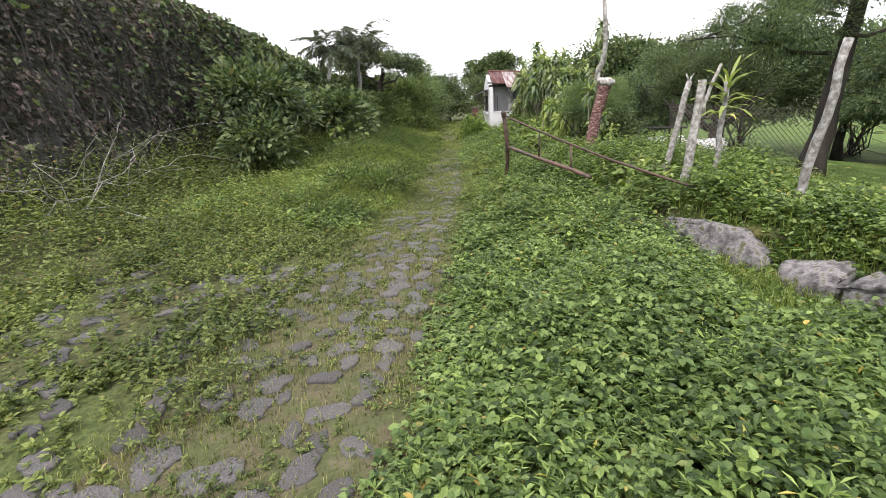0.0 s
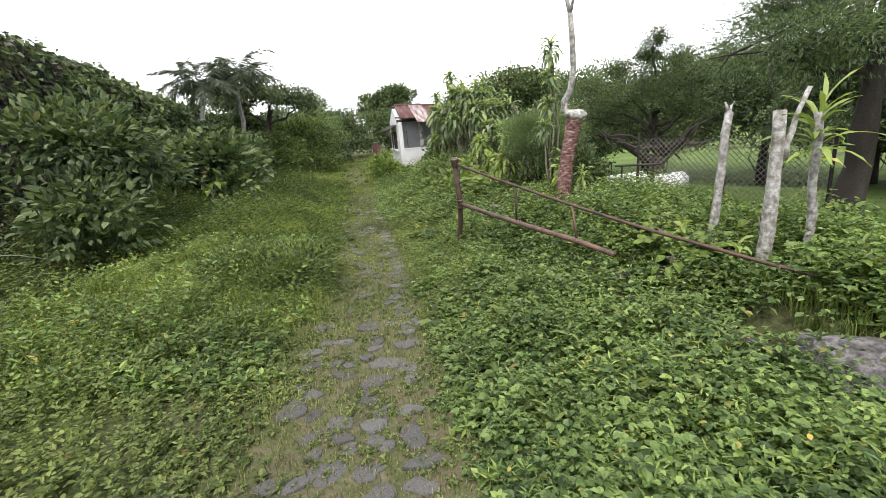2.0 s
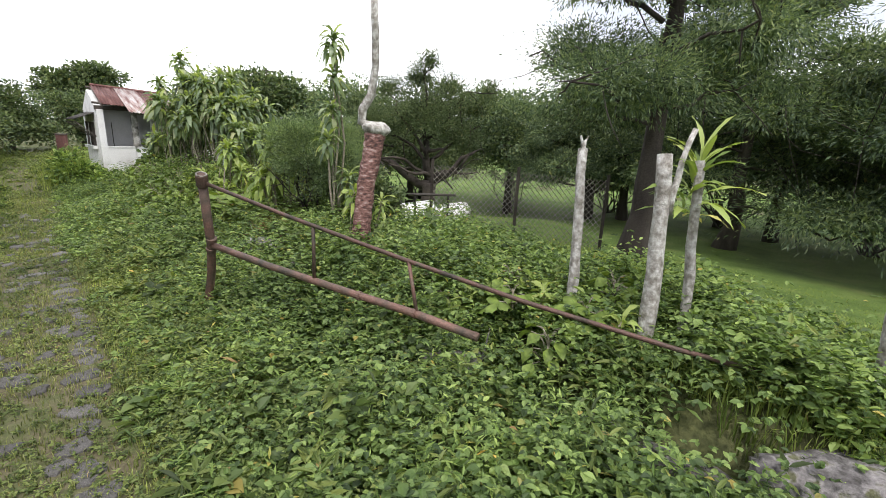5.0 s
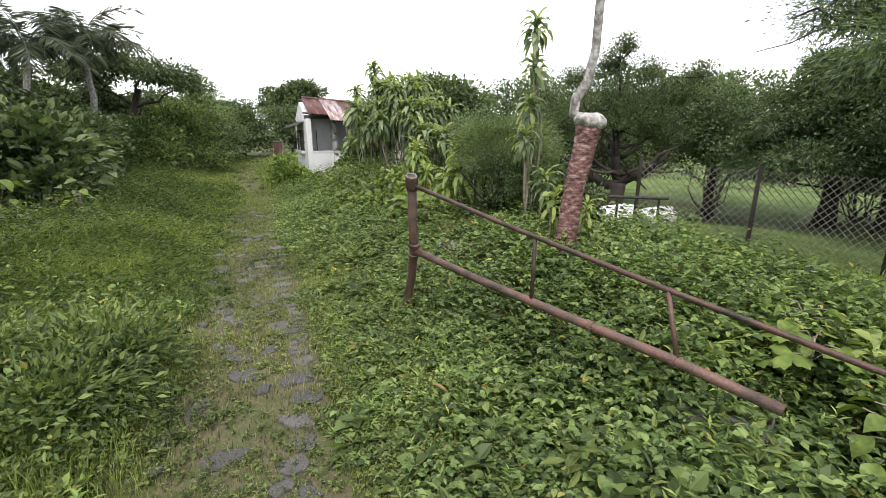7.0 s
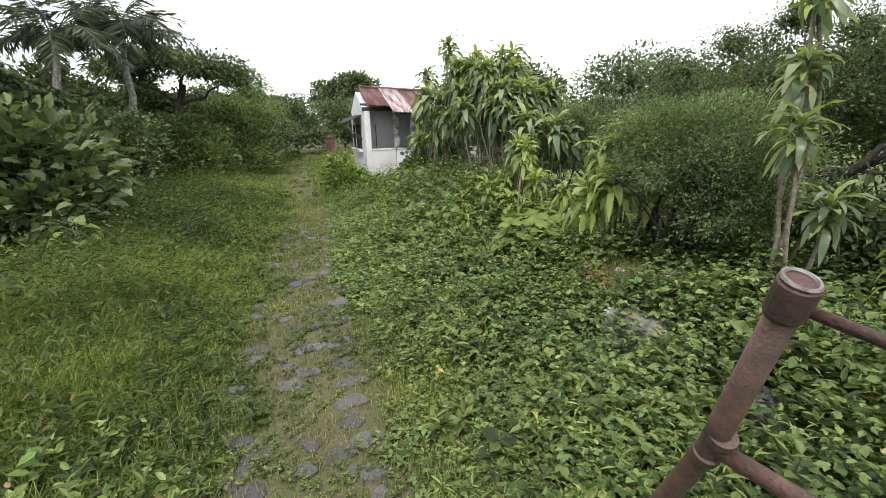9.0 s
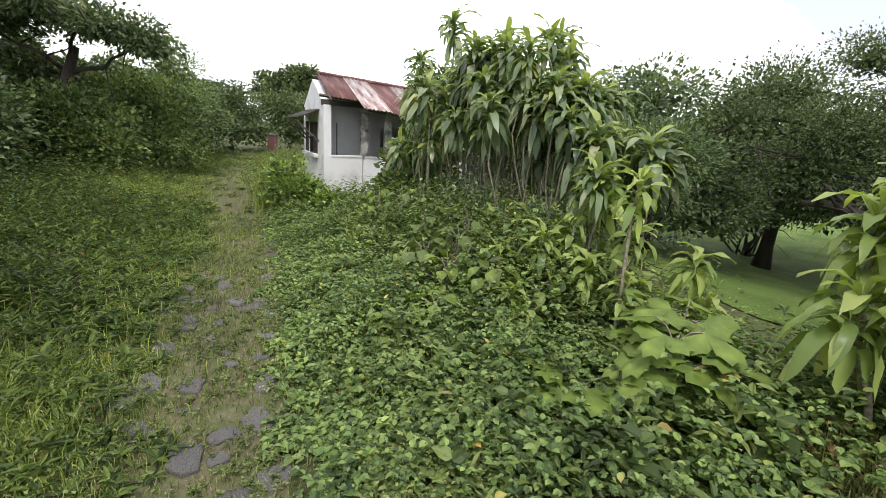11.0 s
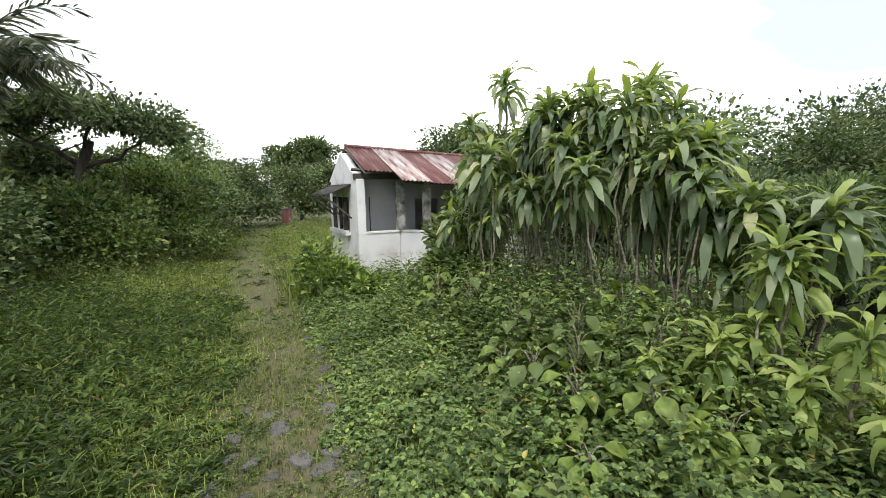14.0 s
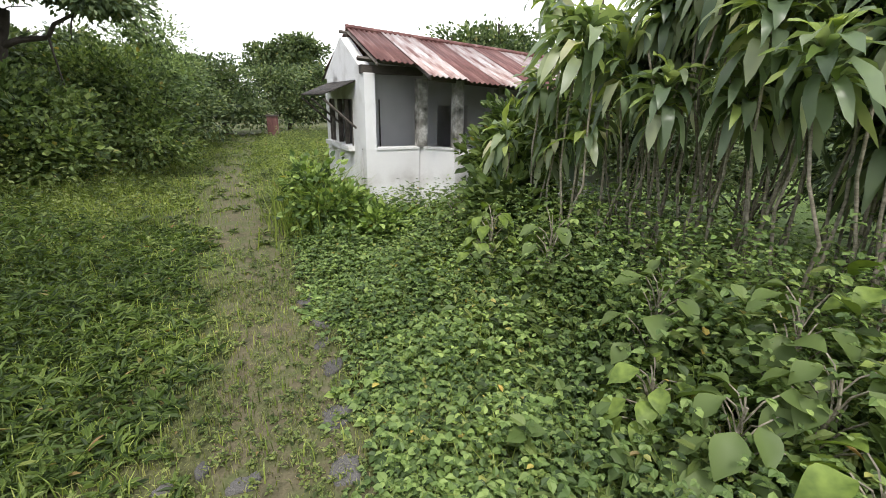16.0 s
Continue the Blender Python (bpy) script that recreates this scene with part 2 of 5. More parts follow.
M_CREEPER = leaf_material("creeper_leaf", (0.060, 0.122, 0.036), (0.142, 0.258, 0.066), (0.255, 0.390, 0.108), (0.600, 0.480, 0.119))
M_TREFOIL = leaf_material("trefoil_leaf", (0.050, 0.100, 0.034), (0.115, 0.212, 0.058), (0.195, 0.310, 0.092), (0.400, 0.380, 0.100), patch=2.4)
M_WEED = leaf_material("weed_leaf", (0.052, 0.092, 0.030), (0.112, 0.180, 0.046), (0.190, 0.265, 0.076), (0.319, 0.236, 0.103))
# weed leaf again, darkened: the left side's shade is put into its colour
M_WEED_SHADED = leaf_material("shaded_weed_leaf", (0.026, 0.056, 0.014), (0.058, 0.112, 0.022), (0.106, 0.178, 0.038), (0.261, 0.193, 0.084))
M_GRASS = leaf_material("grass_blade", (0.094, 0.160, 0.034), (0.170, 0.275, 0.054), (0.270, 0.365, 0.090), (0.320, 0.249, 0.135), 0.35)
M_DRY = leaf_material("dry_grass", (0.098, 0.140, 0.042), (0.162, 0.222, 0.066), (0.250, 0.300, 0.104), (0.372, 0.310, 0.186), 0.3)
M_TREE = leaf_material("tree_leaf", (0.040, 0.076, 0.036), (0.084, 0.146, 0.057), (0.159, 0.230, 0.098), (0.299, 0.306, 0.129), 0.25)
M_BUSH = leaf_material("bush_leaf", (0.049, 0.091, 0.029), (0.097, 0.171, 0.048), (0.167, 0.251, 0.075), (0.348, 0.320, 0.089))
M_PINE = leaf_material("needle", (0.048, 0.088, 0.054), (0.102, 0.178, 0.092), (0.185, 0.275, 0.122), (0.280, 0.340, 0.130), 0.35)
M_FEATHER = leaf_material("feathery_leaf", (0.081, 0.144, 0.067), (0.149, 0.247, 0.109), (0.230, 0.345, 0.149), (0.310, 0.368, 0.172), 0.32)
M_HEDGE = leaf_material("hedge_leaf", (0.053, 0.076, 0.048), (0.103, 0.125, 0.086), (0.189, 0.168, 0.146), (0.320, 0.220, 0.220), 0.2)
M_DRAC = leaf_material("long_leaf", (0.112, 0.190, 0.103), (0.200, 0.312, 0.165), (0.345, 0.440, 0.255), (0.640, 0.670, 0.360), 0.42, 0.3, 1.5)
M_DRAC_NEW = leaf_material("young_long_leaf", (0.160, 0.285, 0.078), (0.275, 0.415, 0.112), (0.440, 0.535, 0.185), (0.680, 0.620, 0.232), 0.36, 0.34, 1.5)
M_PALM = leaf_material("palm_leaflet", (0.040, 0.071, 0.042), (0.079, 0.118, 0.069), (0.132, 0.178, 0.102), (0.185, 0.189, 0.137), 0.2, 0.4)
M_LOBED = leaf_material("lobed_leaf", (0.075, 0.145, 0.026), (0.125, 0.22, 0.04), (0.19, 0.29, 0.06), (0.36, 0.36, 0.09), 0.3, 0.48, 9.0)

M_LITTER = leaf_material("dead_leaf", (0.12, 0.075, 0.04), (0.24, 0.16, 0.085), (0.38, 0.28, 0.16), (0.45, 0.38, 0.2), 0.1, 0.8)

M_BARK = noisy_material("bark", [(0.3, (0.031, 0.026, 0.022)), (0.7, (0.087, 0.074, 0.062))], 6.0, 0.9, 60.0, 0.8, stretch=(1, 1, 0.3))
M_BARK_PALE = noisy_material("pale_bark", [(0.3, (0.17, 0.155, 0.13)), (0.46, (0.29, 0.275, 0.245)), (0.58, (0.42, 0.41, 0.38)), (0.72, (0.55, 0.55, 0.52))], 26.0, 0.9, 60.0, 0.8, stretch=(1, 1, 0.8))
M_BARK_RED = noisy_material("red_peeling_bark", [(0.32, (0.04, 0.026, 0.024)), (0.46, (0.13, 0.068, 0.058)), (0.56, (0.2, 0.112, 0.096)), (0.68, (0.33, 0.26, 0.24))], 17.0, 0.85, 60.0, 1.0, stretch=(1, 1, 2.4))
M_CANE = noisy_material("cane", [(0.3, (0.16, 0.14, 0.1)), (0.7, (0.34, 0.31, 0.24))], 18.0, 0.85, 60.0, 0.6, stretch=(1, 1, 3))
M_DEAD = noisy_material("dead_vine", [(0.3, (0.06, 0.055, 0.05)), (0.7, (0.16, 0.145, 0.13))], 8.0, 0.95, 60.0, 0.4)
M_STONE = noisy_material("cobble", [(0.28, (0.066, 0.064, 0.06)), (0.5, (0.128, 0.122, 0.116)), (0.75, (0.205, 0.195, 0.18))], 12.0, 0.82, 70.0, 0.6)
M_ROCK = noisy_material("boulder", [(0.34, (0.075, 0.07, 0.066)), (0.45, (0.15, 0.141, 0.138)), (0.56, (0.25, 0.235, 0.23)), (0.64, (0.12, 0.122, 0.07))], 13.0, 0.92, 70.0, 1.0)
M_MOSSY = noisy_material("mossy_rock", [(0.3, (0.07, 0.075, 0.03)), (0.5, (0.13, 0.135, 0.045)), (0.64, (0.19, 0.17, 0.06)), (0.75, (0.2, 0.195, 0.17))], 8.0, 0.95, 40.0, 1.0)
M_RUST = noisy_material("rusty_pipe", [(0.28, (0.05, 0.045, 0.035)), (0.45, (0.11, 0.075, 0.058)), (0.6, (0.17, 0.095, 0.075)), (0.72, (0.085, 0.095, 0.065))], 7.0, 0.6, 90.0, 0.35, 0.25, 0.4)
M_IRON = noisy_material("dark_iron", [(0.3, (0.03, 0.03, 0.028)), (0.7, (0.08, 0.07, 0.06))], 10.0, 0.6, 60.0, 0.3, 0.4)
M_WIRE = noisy_material("fence_wire", [(0.3, (0.2, 0.17, 0.14)), (0.7, (0.4, 0.38, 0.35))], 20.0, 0.6, 60.0, 0.1, 0.5)
M_PLASTER = noisy_material("white_plaster", [(0.2, (0.34, 0.32, 0.28)), (0.36, (0.66, 0.65, 0.63)), (0.5, (0.8, 0.8, 0.79)), (0.9, (0.84, 0.84, 0.83))], 2.6, 0.85, 110.0, 0.12, vary=0.04)
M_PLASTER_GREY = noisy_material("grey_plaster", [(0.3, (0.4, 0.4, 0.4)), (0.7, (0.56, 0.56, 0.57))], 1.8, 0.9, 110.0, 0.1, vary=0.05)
M_BASE = noisy_material("mouldy_plaster", [(0.3, (0.07, 0.07, 0.06)), (0.5, (0.3, 0.29, 0.26)), (0.66, (0.6, 0.59, 0.56))], 7.0, 0.9, 40.0, 0.4, vary=0.05)
M_SHEET = noisy_material("rusty_roof_sheet", [(0.3, (0.09, 0.042, 0.038)), (0.5, (0.155, 0.072, 0.064)), (0.63, (0.24, 0.13, 0.115)), (0.74, (0.4, 0.35, 0.33))], 2.2, 0.6, 40.0, 0.2, 0.15, stretch=(3.0, 0.5, 0.5), vary=0.18)
M_SHEET_PALE = noisy_material("bare_roof_sheet", [(0.36, (0.18, 0.09, 0.08)), (0.48, (0.36, 0.28, 0.26)), (0.62, (0.5, 0.47, 0.46))], 2.6, 0.5, 40.0, 0.2, 0.3, stretch=(3.0, 0.6, 0.6), vary=0.12)
M_TIMBER = noisy_material("old_timber", [(0.3, (0.06, 0.05, 0.042)), (0.7, (0.17, 0.15, 0.13))], 6.0, 0.85, 50.0, 0.5, stretch=(0.3, 1, 1))
M_THATCH = noisy_material("dead_thatch", [(0.3, (0.035, 0.033, 0.03)), (0.5, (0.085, 0.08, 0.072)), (0.7, (0.15, 0.145, 0.135))], 9.0, 0.95, 50.0, 0.9, stretch=(1, 1, 0.25))
# near-black panel colour that stands in for the shade inside the room
M_UNLIT_ROOM = noisy_material("dark_room", [(0.3, (0.03, 0.03, 0.03)), (0.7, (0.07, 0.065, 0.06))], 3.0, 0.9, 30.0, 0.2)


def ground_material():
    m, n, l, b = material("earth_and_moss", 0.95, 0.15)
    big = tex(n, l, 0.8, 6.0)
    r = ramp(n, [(0.3, (0.055, 0.07, 0.026)), (0.5, (0.1, 0.105, 0.05)), (0.68, (0.085, 0.12, 0.038))])
    l.new(big.outputs["Fac"], r.inputs["Fac"])
    fine = tex(n, l, 28.0, 6.0)
    g = ramp(n, [(0.3, (0.6, 0.6, 0.6)), (0.7, (1.35, 1.3, 1.2))])
    l.new(fine.outputs["Fac"], g.inputs["Fac"])
    l.new(blend(n, l, 1.0, r.outputs["Color"], g.outputs["Color"], "MULTIPLY"), b.inputs["Base Color"])
    bump(n, l, b, fine.outputs["Fac"], 0.8, 0.03)
    return m


def lawn_material():
    m, n, l, b = material("mown_lawn", 0.9, 0.15)
    big = tex(n, l, 1.4, 6.0)
    r = ramp(n, [(0.3, (0.08, 0.13, 0.032)), (0.55, (0.125, 0.19, 0.046)), (0.75, (0.18, 0.22, 0.066))])
    l.new(big.outputs["Fac"], r.inputs["Fac"])
    fine = tex(n, l, 60.0, 4.0)
    g = ramp(n, [(0.3, (0.65, 0.65, 0.65)), (0.7, (1.25, 1.25, 1.2))])
    l.new(fine.outputs["Fac"], g.inputs["Fac"])
    l.new(blend(n, l, 1.0, r.outputs["Color"], g.outputs["Color"], "MULTIPLY"), b.inputs["Base Color"])
    bump(n, l, b, fine.outputs["Fac"], 0.7, 0.03)
    return m


M_BED = noisy_material("trodden_earth", [(0.3, (0.066, 0.066, 0.034)), (0.44, (0.125, 0.108, 0.064)), (0.57, (0.085, 0.098, 0.038)), (0.75, (0.165, 0.14, 0.092))], 4.6, 0.95, 55.0, 0.9, vary=0.0)
M_GROUND, M_LAWN = ground_material(), lawn_material()

# ---- ground ----
def sheet(xs, ys, lift=0.0, keep=None):
    gx, gy = np.meshgrid(xs, ys, indexing="ij")
    v = np.stack([gx, gy, ground_z(gx, gy) + lift], -1).reshape(-1, 3)
    a, c = len(xs), len(ys)
    i, j = np.meshgrid(np.arange(a - 1), np.arange(c - 1), indexing="ij")
    q = np.stack([i * c + j, (i + 1) * c + j, (i + 1) * c + j + 1, i * c + j + 1], -1).reshape(-1, 4)
    return v, q, np.zeros((0, 3), int)


def spaced(lo, hi, far, step=0.16):
    out = [v for v in np.geomspace(1, far, 14)]
    return np.r_[[lo - v for v in out[::-1]], np.arange(lo, hi, step), [hi + v for v in out]]


ground = part("ground", sheet(spaced(-9, 12, 900), spaced(-5, 32, 900)), M_GROUND, smooth_shade=True)
tagged(ground, "brown earth and moss under weeds along an overgrown lane", "ground", kind="structure")
lawn = part("lawn", sheet(np.arange(4.0, 30, 0.3), np.arange(-8, 34, 0.3), 0.012), M_LAWN, smooth_shade=True)
tagged(lawn, "short green lawn of the yard behind the fence posts", "lawn", kind="structure")


def path_bed():
    ys = np.arange(-4.0, 24.0, 0.12)
    ks = np.linspace(-1, 1, 15)
    wide = np.interp(ys, [-4, 3, 5, 10, 24], [1.15, 0.98, 0.56, 0.42, 0.36])
    x = path_x(ys)[:, None] + ks[None] * (wide + 0.12 * ripple(ys, ys * 0.7, 2.2))[:, None]
    yy = np.broadcast_to(ys[:, None], x.shape)
    z = ground_z(x, yy) + 0.008 - 0.02 * np.abs(ks)[None] ** 4
    v = np.stack([x, yy, z], -1).reshape(-1, 3)
    i, j = np.meshgrid(np.arange(len(ys) - 1), np.arange(14), indexing="ij")
    return v, np.stack([i * 15 + j, i * 15 + j + 1, (i + 1) * 15 + j + 1, (i + 1) * 15 + j], -1).reshape(-1, 4), np.zeros((0, 3), int)


bed = part("path_bed", path_bed(), M_BED, smooth_shade=True)
tagged(bed, "trodden brown earth and dry grass between the cobbles", "path", kind="structure")


# ---- overgrown wall beside the lane ----
def hedge_top(y):
    return np.interp(y, [-6, 2, 7.5, 9.5, 11.5, 15, 17, 22], [3.5, 3.55, 3.7, 3.85, 3.65, 3.05, 2.5, 2.2])


def overgrown_wall():
    w = thing("overgrown_wall", (-6.3, 8, 0.2), "tall old wall buried under dead brown vines and creeper", "wall")
    rng = np.random.default_rng(11)
    ys = np.arange(-6, 22, 0.35)
    top = hedge_top(ys) + 0.12
    prof = []
    for y, t in zip(ys, top):
        k = np.array([0, 0.25, 0.5, 0.75, 1.0, 1.0, 0.5, 0])
        x = np.array([0.35, 0.2, 0.1, 0.0, -0.2, -0.8, -0.9, -0.9]) + 0.08 * ripple(y * 3 + k * 5, k * 7, 1.0)
        prof.append(np.stack([x, np.full(8, y - 8), k * t - 0.35], -1))
    v = np.concatenate(prof)
    i, j = np.meshgrid(np.arange(len(ys) - 1), np.arange(7), indexing="ij")
    q = np.stack([i * 8 + j, (i + 1) * 8 + j, (i + 1) * 8 + j + 1, i * 8 + j + 1], -1).reshape(-1, 4)
    part("wall_core", (v, q, np.zeros((0, 3), int)), M_THATCH, w, smooth_shade=True)
    vines = []
    for _ in range(800):
        y = rng.uniform(-4, 20)
        z = hedge_top(y) * rng.uniform(0.45, 1.0) - 0.2
        drop = rng.uniform(0.4, 1.6)
        x = 0.35 - z * 0.07 + rng.uniform(0, 0.22)
        a = np.array([x, y - 8, z])
        b = a + [rng.uniform(-0.05, 0.25), rng.normal() * 0.35, -min(drop, z + 0.1)]
        vines.append(tube(bend(a, b, 5, 0.12, rng=rng), rng.uniform(0.003, 0.009), 3))
    part("dead_vines", join(vines), M_DEAD, w, "tangled grey-brown dead stems")
    n = 64000
    y = rng.uniform(-5, 21, n)
    k = rng.uniform(0, 1, n) ** 0.6
    z = hedge_top(y) * k - 0.2 + 0.12 * ripple(y * 2, k * 6, 1.3)
    x = np.where(rng.random(n) < 0.3, rng.uniform(-0.9, 0.3, n), 0.36 - 0.25 * k + 0.22 * ripple(y * 2.2, k * 9, 1.0) + rng.normal(size=n) * 0.07)
    z = np.where(x < 0.0, hedge_top(y) - 0.14 + rng.normal(size=n) * 0.05, z)
    way = unit(np.stack([np.full(n, 0.6), rng.normal(size=n) * 0.6, rng.normal(size=n) * 0.5 - 0.5], -1))
    sc = rng.uniform(0.6, 1.3, n)
    part("creeper_leaves", leaves(np.stack([x, y - 8, z], -1), way, 0.1 * sc, 0.03 * sc, 0.5, rng=rng), M_HEDGE, w)
    n = 26000
    y = np.clip(20.5 - np.abs(rng.normal(size=n)) * 5.2, -3, 21)
    k = rng.uniform(0.15, 1, n) ** 0.7
    z = (hedge_top(y) - 0.05) * k - 0.15 + 0.1 * ripple(y * 2, k * 6, 1.3)
    x = np.where(rng.random(n) < 0.25, rng.uniform(-0.6, 0.3, n), 0.48 - 0.22 * k + 0.3 * ripple(y * 1.6, k * 7, 1.0) + rng.normal(size=n) * 0.1)
    z = np.where(x < 0.05, hedge_top(y) - 0.14 + rng.normal(size=n) * 0.06, z)
    way = unit(np.stack([np.full(n, 0.6), rng.normal(size=n) * 0.6, rng.normal(size=n) * 0.5 - 0.4], -1))
    sc = rng.uniform(0.6, 1.4, n)
    part("green_creeper", leaves(np.stack([x, y - 8, z], -1), way, 0.12 * sc, 0.042 * sc, 0.6, rng=rng), M_TREE, w, "living green creeper over the dead vines")
    return w


overgrown_wall()


# ---- trees and shrubs ----
def grown(name, base, label, category, trunk, limbs, clumps, n, size, mat, bark=M_BARK, sub=26, spread=0.17, up=0.8, droop=0.0, full=False, seed=1, group=""):
    """A tree or shrub: a tapered trunk, limbs and a crown of small leaves. All places are in the world."""
    b = np.array([base[0], base[1], float(ground_z(base[0], base[1])) - 0.03])
    t = thing(name, b, label, category, group)
    rng = np.random.default_rng(seed)
    if trunk:
        pts, r0, r1 = trunk
        pts = np.array([b, *pts]) - b
        fine = np.concatenate([bend(pts[i], pts[i + 1], 5, 0.04, rng=rng)[: None if i == len(pts) - 2 else -1] for i in range(len(pts) - 1)])
        rad = np.linspace(r0, r1, len(fine))
        rad[0] *= 1.35
        part("trunk", tube(fine, rad, 10, 0.05, rng), bark, t, smooth_shade=True)
    for a, e, r in limbs:
        p = bend(np.array(a) - b, np.array(e) - b, 7, 0.14, rng=rng)
        twigs = [tube(p, np.linspace(r, r * 0.3, 7), 6, 0.05, rng)]
        for _ in range(5):
            s = p[rng.integers(2, 7)]
            twigs.append(tube(bend(s, s + rng.normal(size=3) * np.linalg.norm(p[-1] - p[0]) * 0.24, 4, 0.15, rng=rng), np.linspace(r * 0.35, r * 0.1, 4), 4))
        part("limb", join(twigs), bark, t, smooth_shade=True)
    if clumps:
        cl = [(np.array(c) - b, r) for c, r in clumps]
        part("crown", crown(cl, n, size[0], size[1], sub, spread, up, droop, full, seed), mat, t)
    return t


def stems(cx, cy, z, n, spread, r=0.012, seed=1):
    rng = np.random.default_rng(seed)
    g = float(ground_z(cx, cy))
    return [((cx + rng.normal() * 0.08, cy + rng.normal() * 0.08, g - 0.02), (cx + rng.normal() * spread, cy + rng.normal() * spread, z * rng.uniform(0.7, 1.0)), r) for _ in range(n)]


# shrubs along the wall side of the lane
grown("shrub", (-3.9, 12.7), "broad-leaved green shrub at the foot of the wall", "shrub", None, stems(-3.9, 12.7, 1.4, 6, 0.5, 0.02, 3),
      [((-3.7, 12.6, 1.15), (0.7, 0.8, 0.5)), ((-4.3, 13.4, 1.2), (0.8, 0.9, 0.55)), ((-3.3, 12.1, 0.65), (0.5, 0.5, 0.4)), ((-4.3, 12.3, 1.3), (0.6, 0.6, 0.4))], 4200, (0.17, 0.056), M_TREE, sub=34, spread=0.3, full=True, seed=3)
grown("shrub", (-4.4, 8.8), "dark green palmate-leaved shrub against the vines", "shrub", None, stems(-4.4, 8.8, 1.8, 6, 0.5, 0.02, 4),
      [((-4.5, 8.9, 1.8), (0.8, 0.9, 0.55)), ((-4.2, 9.6, 1.4), (0.7, 0.7, 0.6)), ((-3.9, 8.0, 0.8), (0.6, 0.6, 0.5))], 4600, (0.14, 0.038), M_TREE, sub=40, spread=0.28, full=True, seed=4)
for k, (x, y, z, r, s) in enumerate([(-5.3, 15.0, 1.15, 0.9, 5), (-5.1, 17.6, 1.15, 1.0, 6), (-4.5, 20.6, 1.1, 1.05, 7), (-6.0, 16.2, 1.25, 0.9, 8), (-4.0, 23.2, 1.35, 1.3, 9), (-5.6, 13.2, 1.3, 0.8, 10), (-5.9, 19.2, 1.25, 1.0, 11)]):
    grown("bush", (x, y), "dense leafy bush, deep green, leaning over the lane's edge", "bush", None, stems(x, y, z + 0.4, 5, r * 0.4, 0.03, s),
          [((x, y, z), (r, r, r * 0.75)), ((x + r * 0.3, y - r * 0.4, z * 0.55), (r * 0.8, r * 0.8, z * 0.5)), ((x - 0.5, y + 0.4, z + r * 0.35), (r * 0.7, r * 0.7, r * 0.45))],
          9000, (0.1, 0.034), M_BUSH if k % 2 == 0 else M_TREE, sub=60, spread=0.22, seed=s, group="bushes beside the lane")
for k, (x, y, z, r, s) in enumerate([(-4.4, 26.0, 1.4, 1.3, 15), (-4.6, 30.0, 1.6, 1.7, 16), (-3.4, 35.0, 1.6, 1.9, 17), (-6.2, 24.0, 1.6, 1.3, 18), (-0.6, 38.0, 1.5, 1.8, 19), (2.0, 36.0, 1.4, 2.0, 20)]):
    grown("tree", (x, y), "bushy roadside tree with a full dark green crown", "tree", ([(x, y, z)], 0.12, 0.07), [((x, y, z * 0.5), (x + 0.7, y, z + 0.6), 0.05), ((x, y, z * 0.6), (x - 0.7, y - 0.3, z + 0.7), 0.05)],
          [((x, y, z + 0.1), (r, r, r * 0.7)), ((x + r * 0.4, y - r * 0.5, z * 0.6), (r * 0.8, r * 0.8, z * 0.55)), ((x - r * 0.4, y, z + r * 0.45), (r * 0.6, r * 0.6, r * 0.4))],
          8500, (0.14, 0.048), M_TREE, sub=55, spread=0.2, seed=s, group="trees beside the lane")
grown("low_bush", (-1.25, 6.5), "low dark fern-like bush in the lane's grass", "bush", None, stems(-1.25, 6.5, 0.35, 7, 0.25, 0.006, 25),
      [((-1.1, 6.4, 0.2), (0.42, 0.36, 0.17)), ((-1.6, 6.7, 0.24), (0.48, 0.42, 0.18)), ((-1.0, 6.9, 0.22), (0.4, 0.4, 0.17))], 7000, (0.06, 0.012), M_BUSH, sub=40, spread=0.3, seed=25)
for k, (x, y) in enumerate(((-4.7, 4.2), (-5.0, 5.6), (-4.9, 2.8))):
    grown("dead_shrub", (x, y), "leafless grey dead branches leaning out of the vines", "shrub", None,
          [((x - 0.3, y + 0.3 * i - 0.5, 0.1), (x + RNG.uniform(0.1, 0.8), y + RNG.uniform(-0.9, 0.9), RNG.uniform(0.5, 1.3)), 0.012) for i in range(6)], [], 0, (0, 0), M_BUSH, M_BARK_PALE, seed=26 + k, group="dead branches by the wall")
# flat-crowned tree beyond the shrubs
grown("tree", (-5.2, 22.0), "spreading tree with flat layered dark crown", "tree", ([(-5.2, 22.0, 2.0), (-4.9, 22, 2.9)], 0.16, 0.09),
      [((-5.1, 22, 2.3), (-3.4, 21.6, 3.1), 0.06), ((-5.1, 22, 2.4), (-6.6, 22.3, 3.2), 0.06), ((-5, 22, 2.7), (-4.4, 21, 3.5), 0.05)],
      [((-4.0, 21.6, 3.25), (1.1, 1.0, 0.28)), ((-5.4, 22, 3.6), (1.3, 1.1, 0.3)), ((-3.3, 21.4, 2.95), (0.7, 0.7, 0.22)), ((-6.6, 22.2, 3.3), (1.0, 1.0, 0.3))], 9000, (0.11, 0.03), M_TREE, sub=60, spread=0.2, droop=0.2, seed=21)
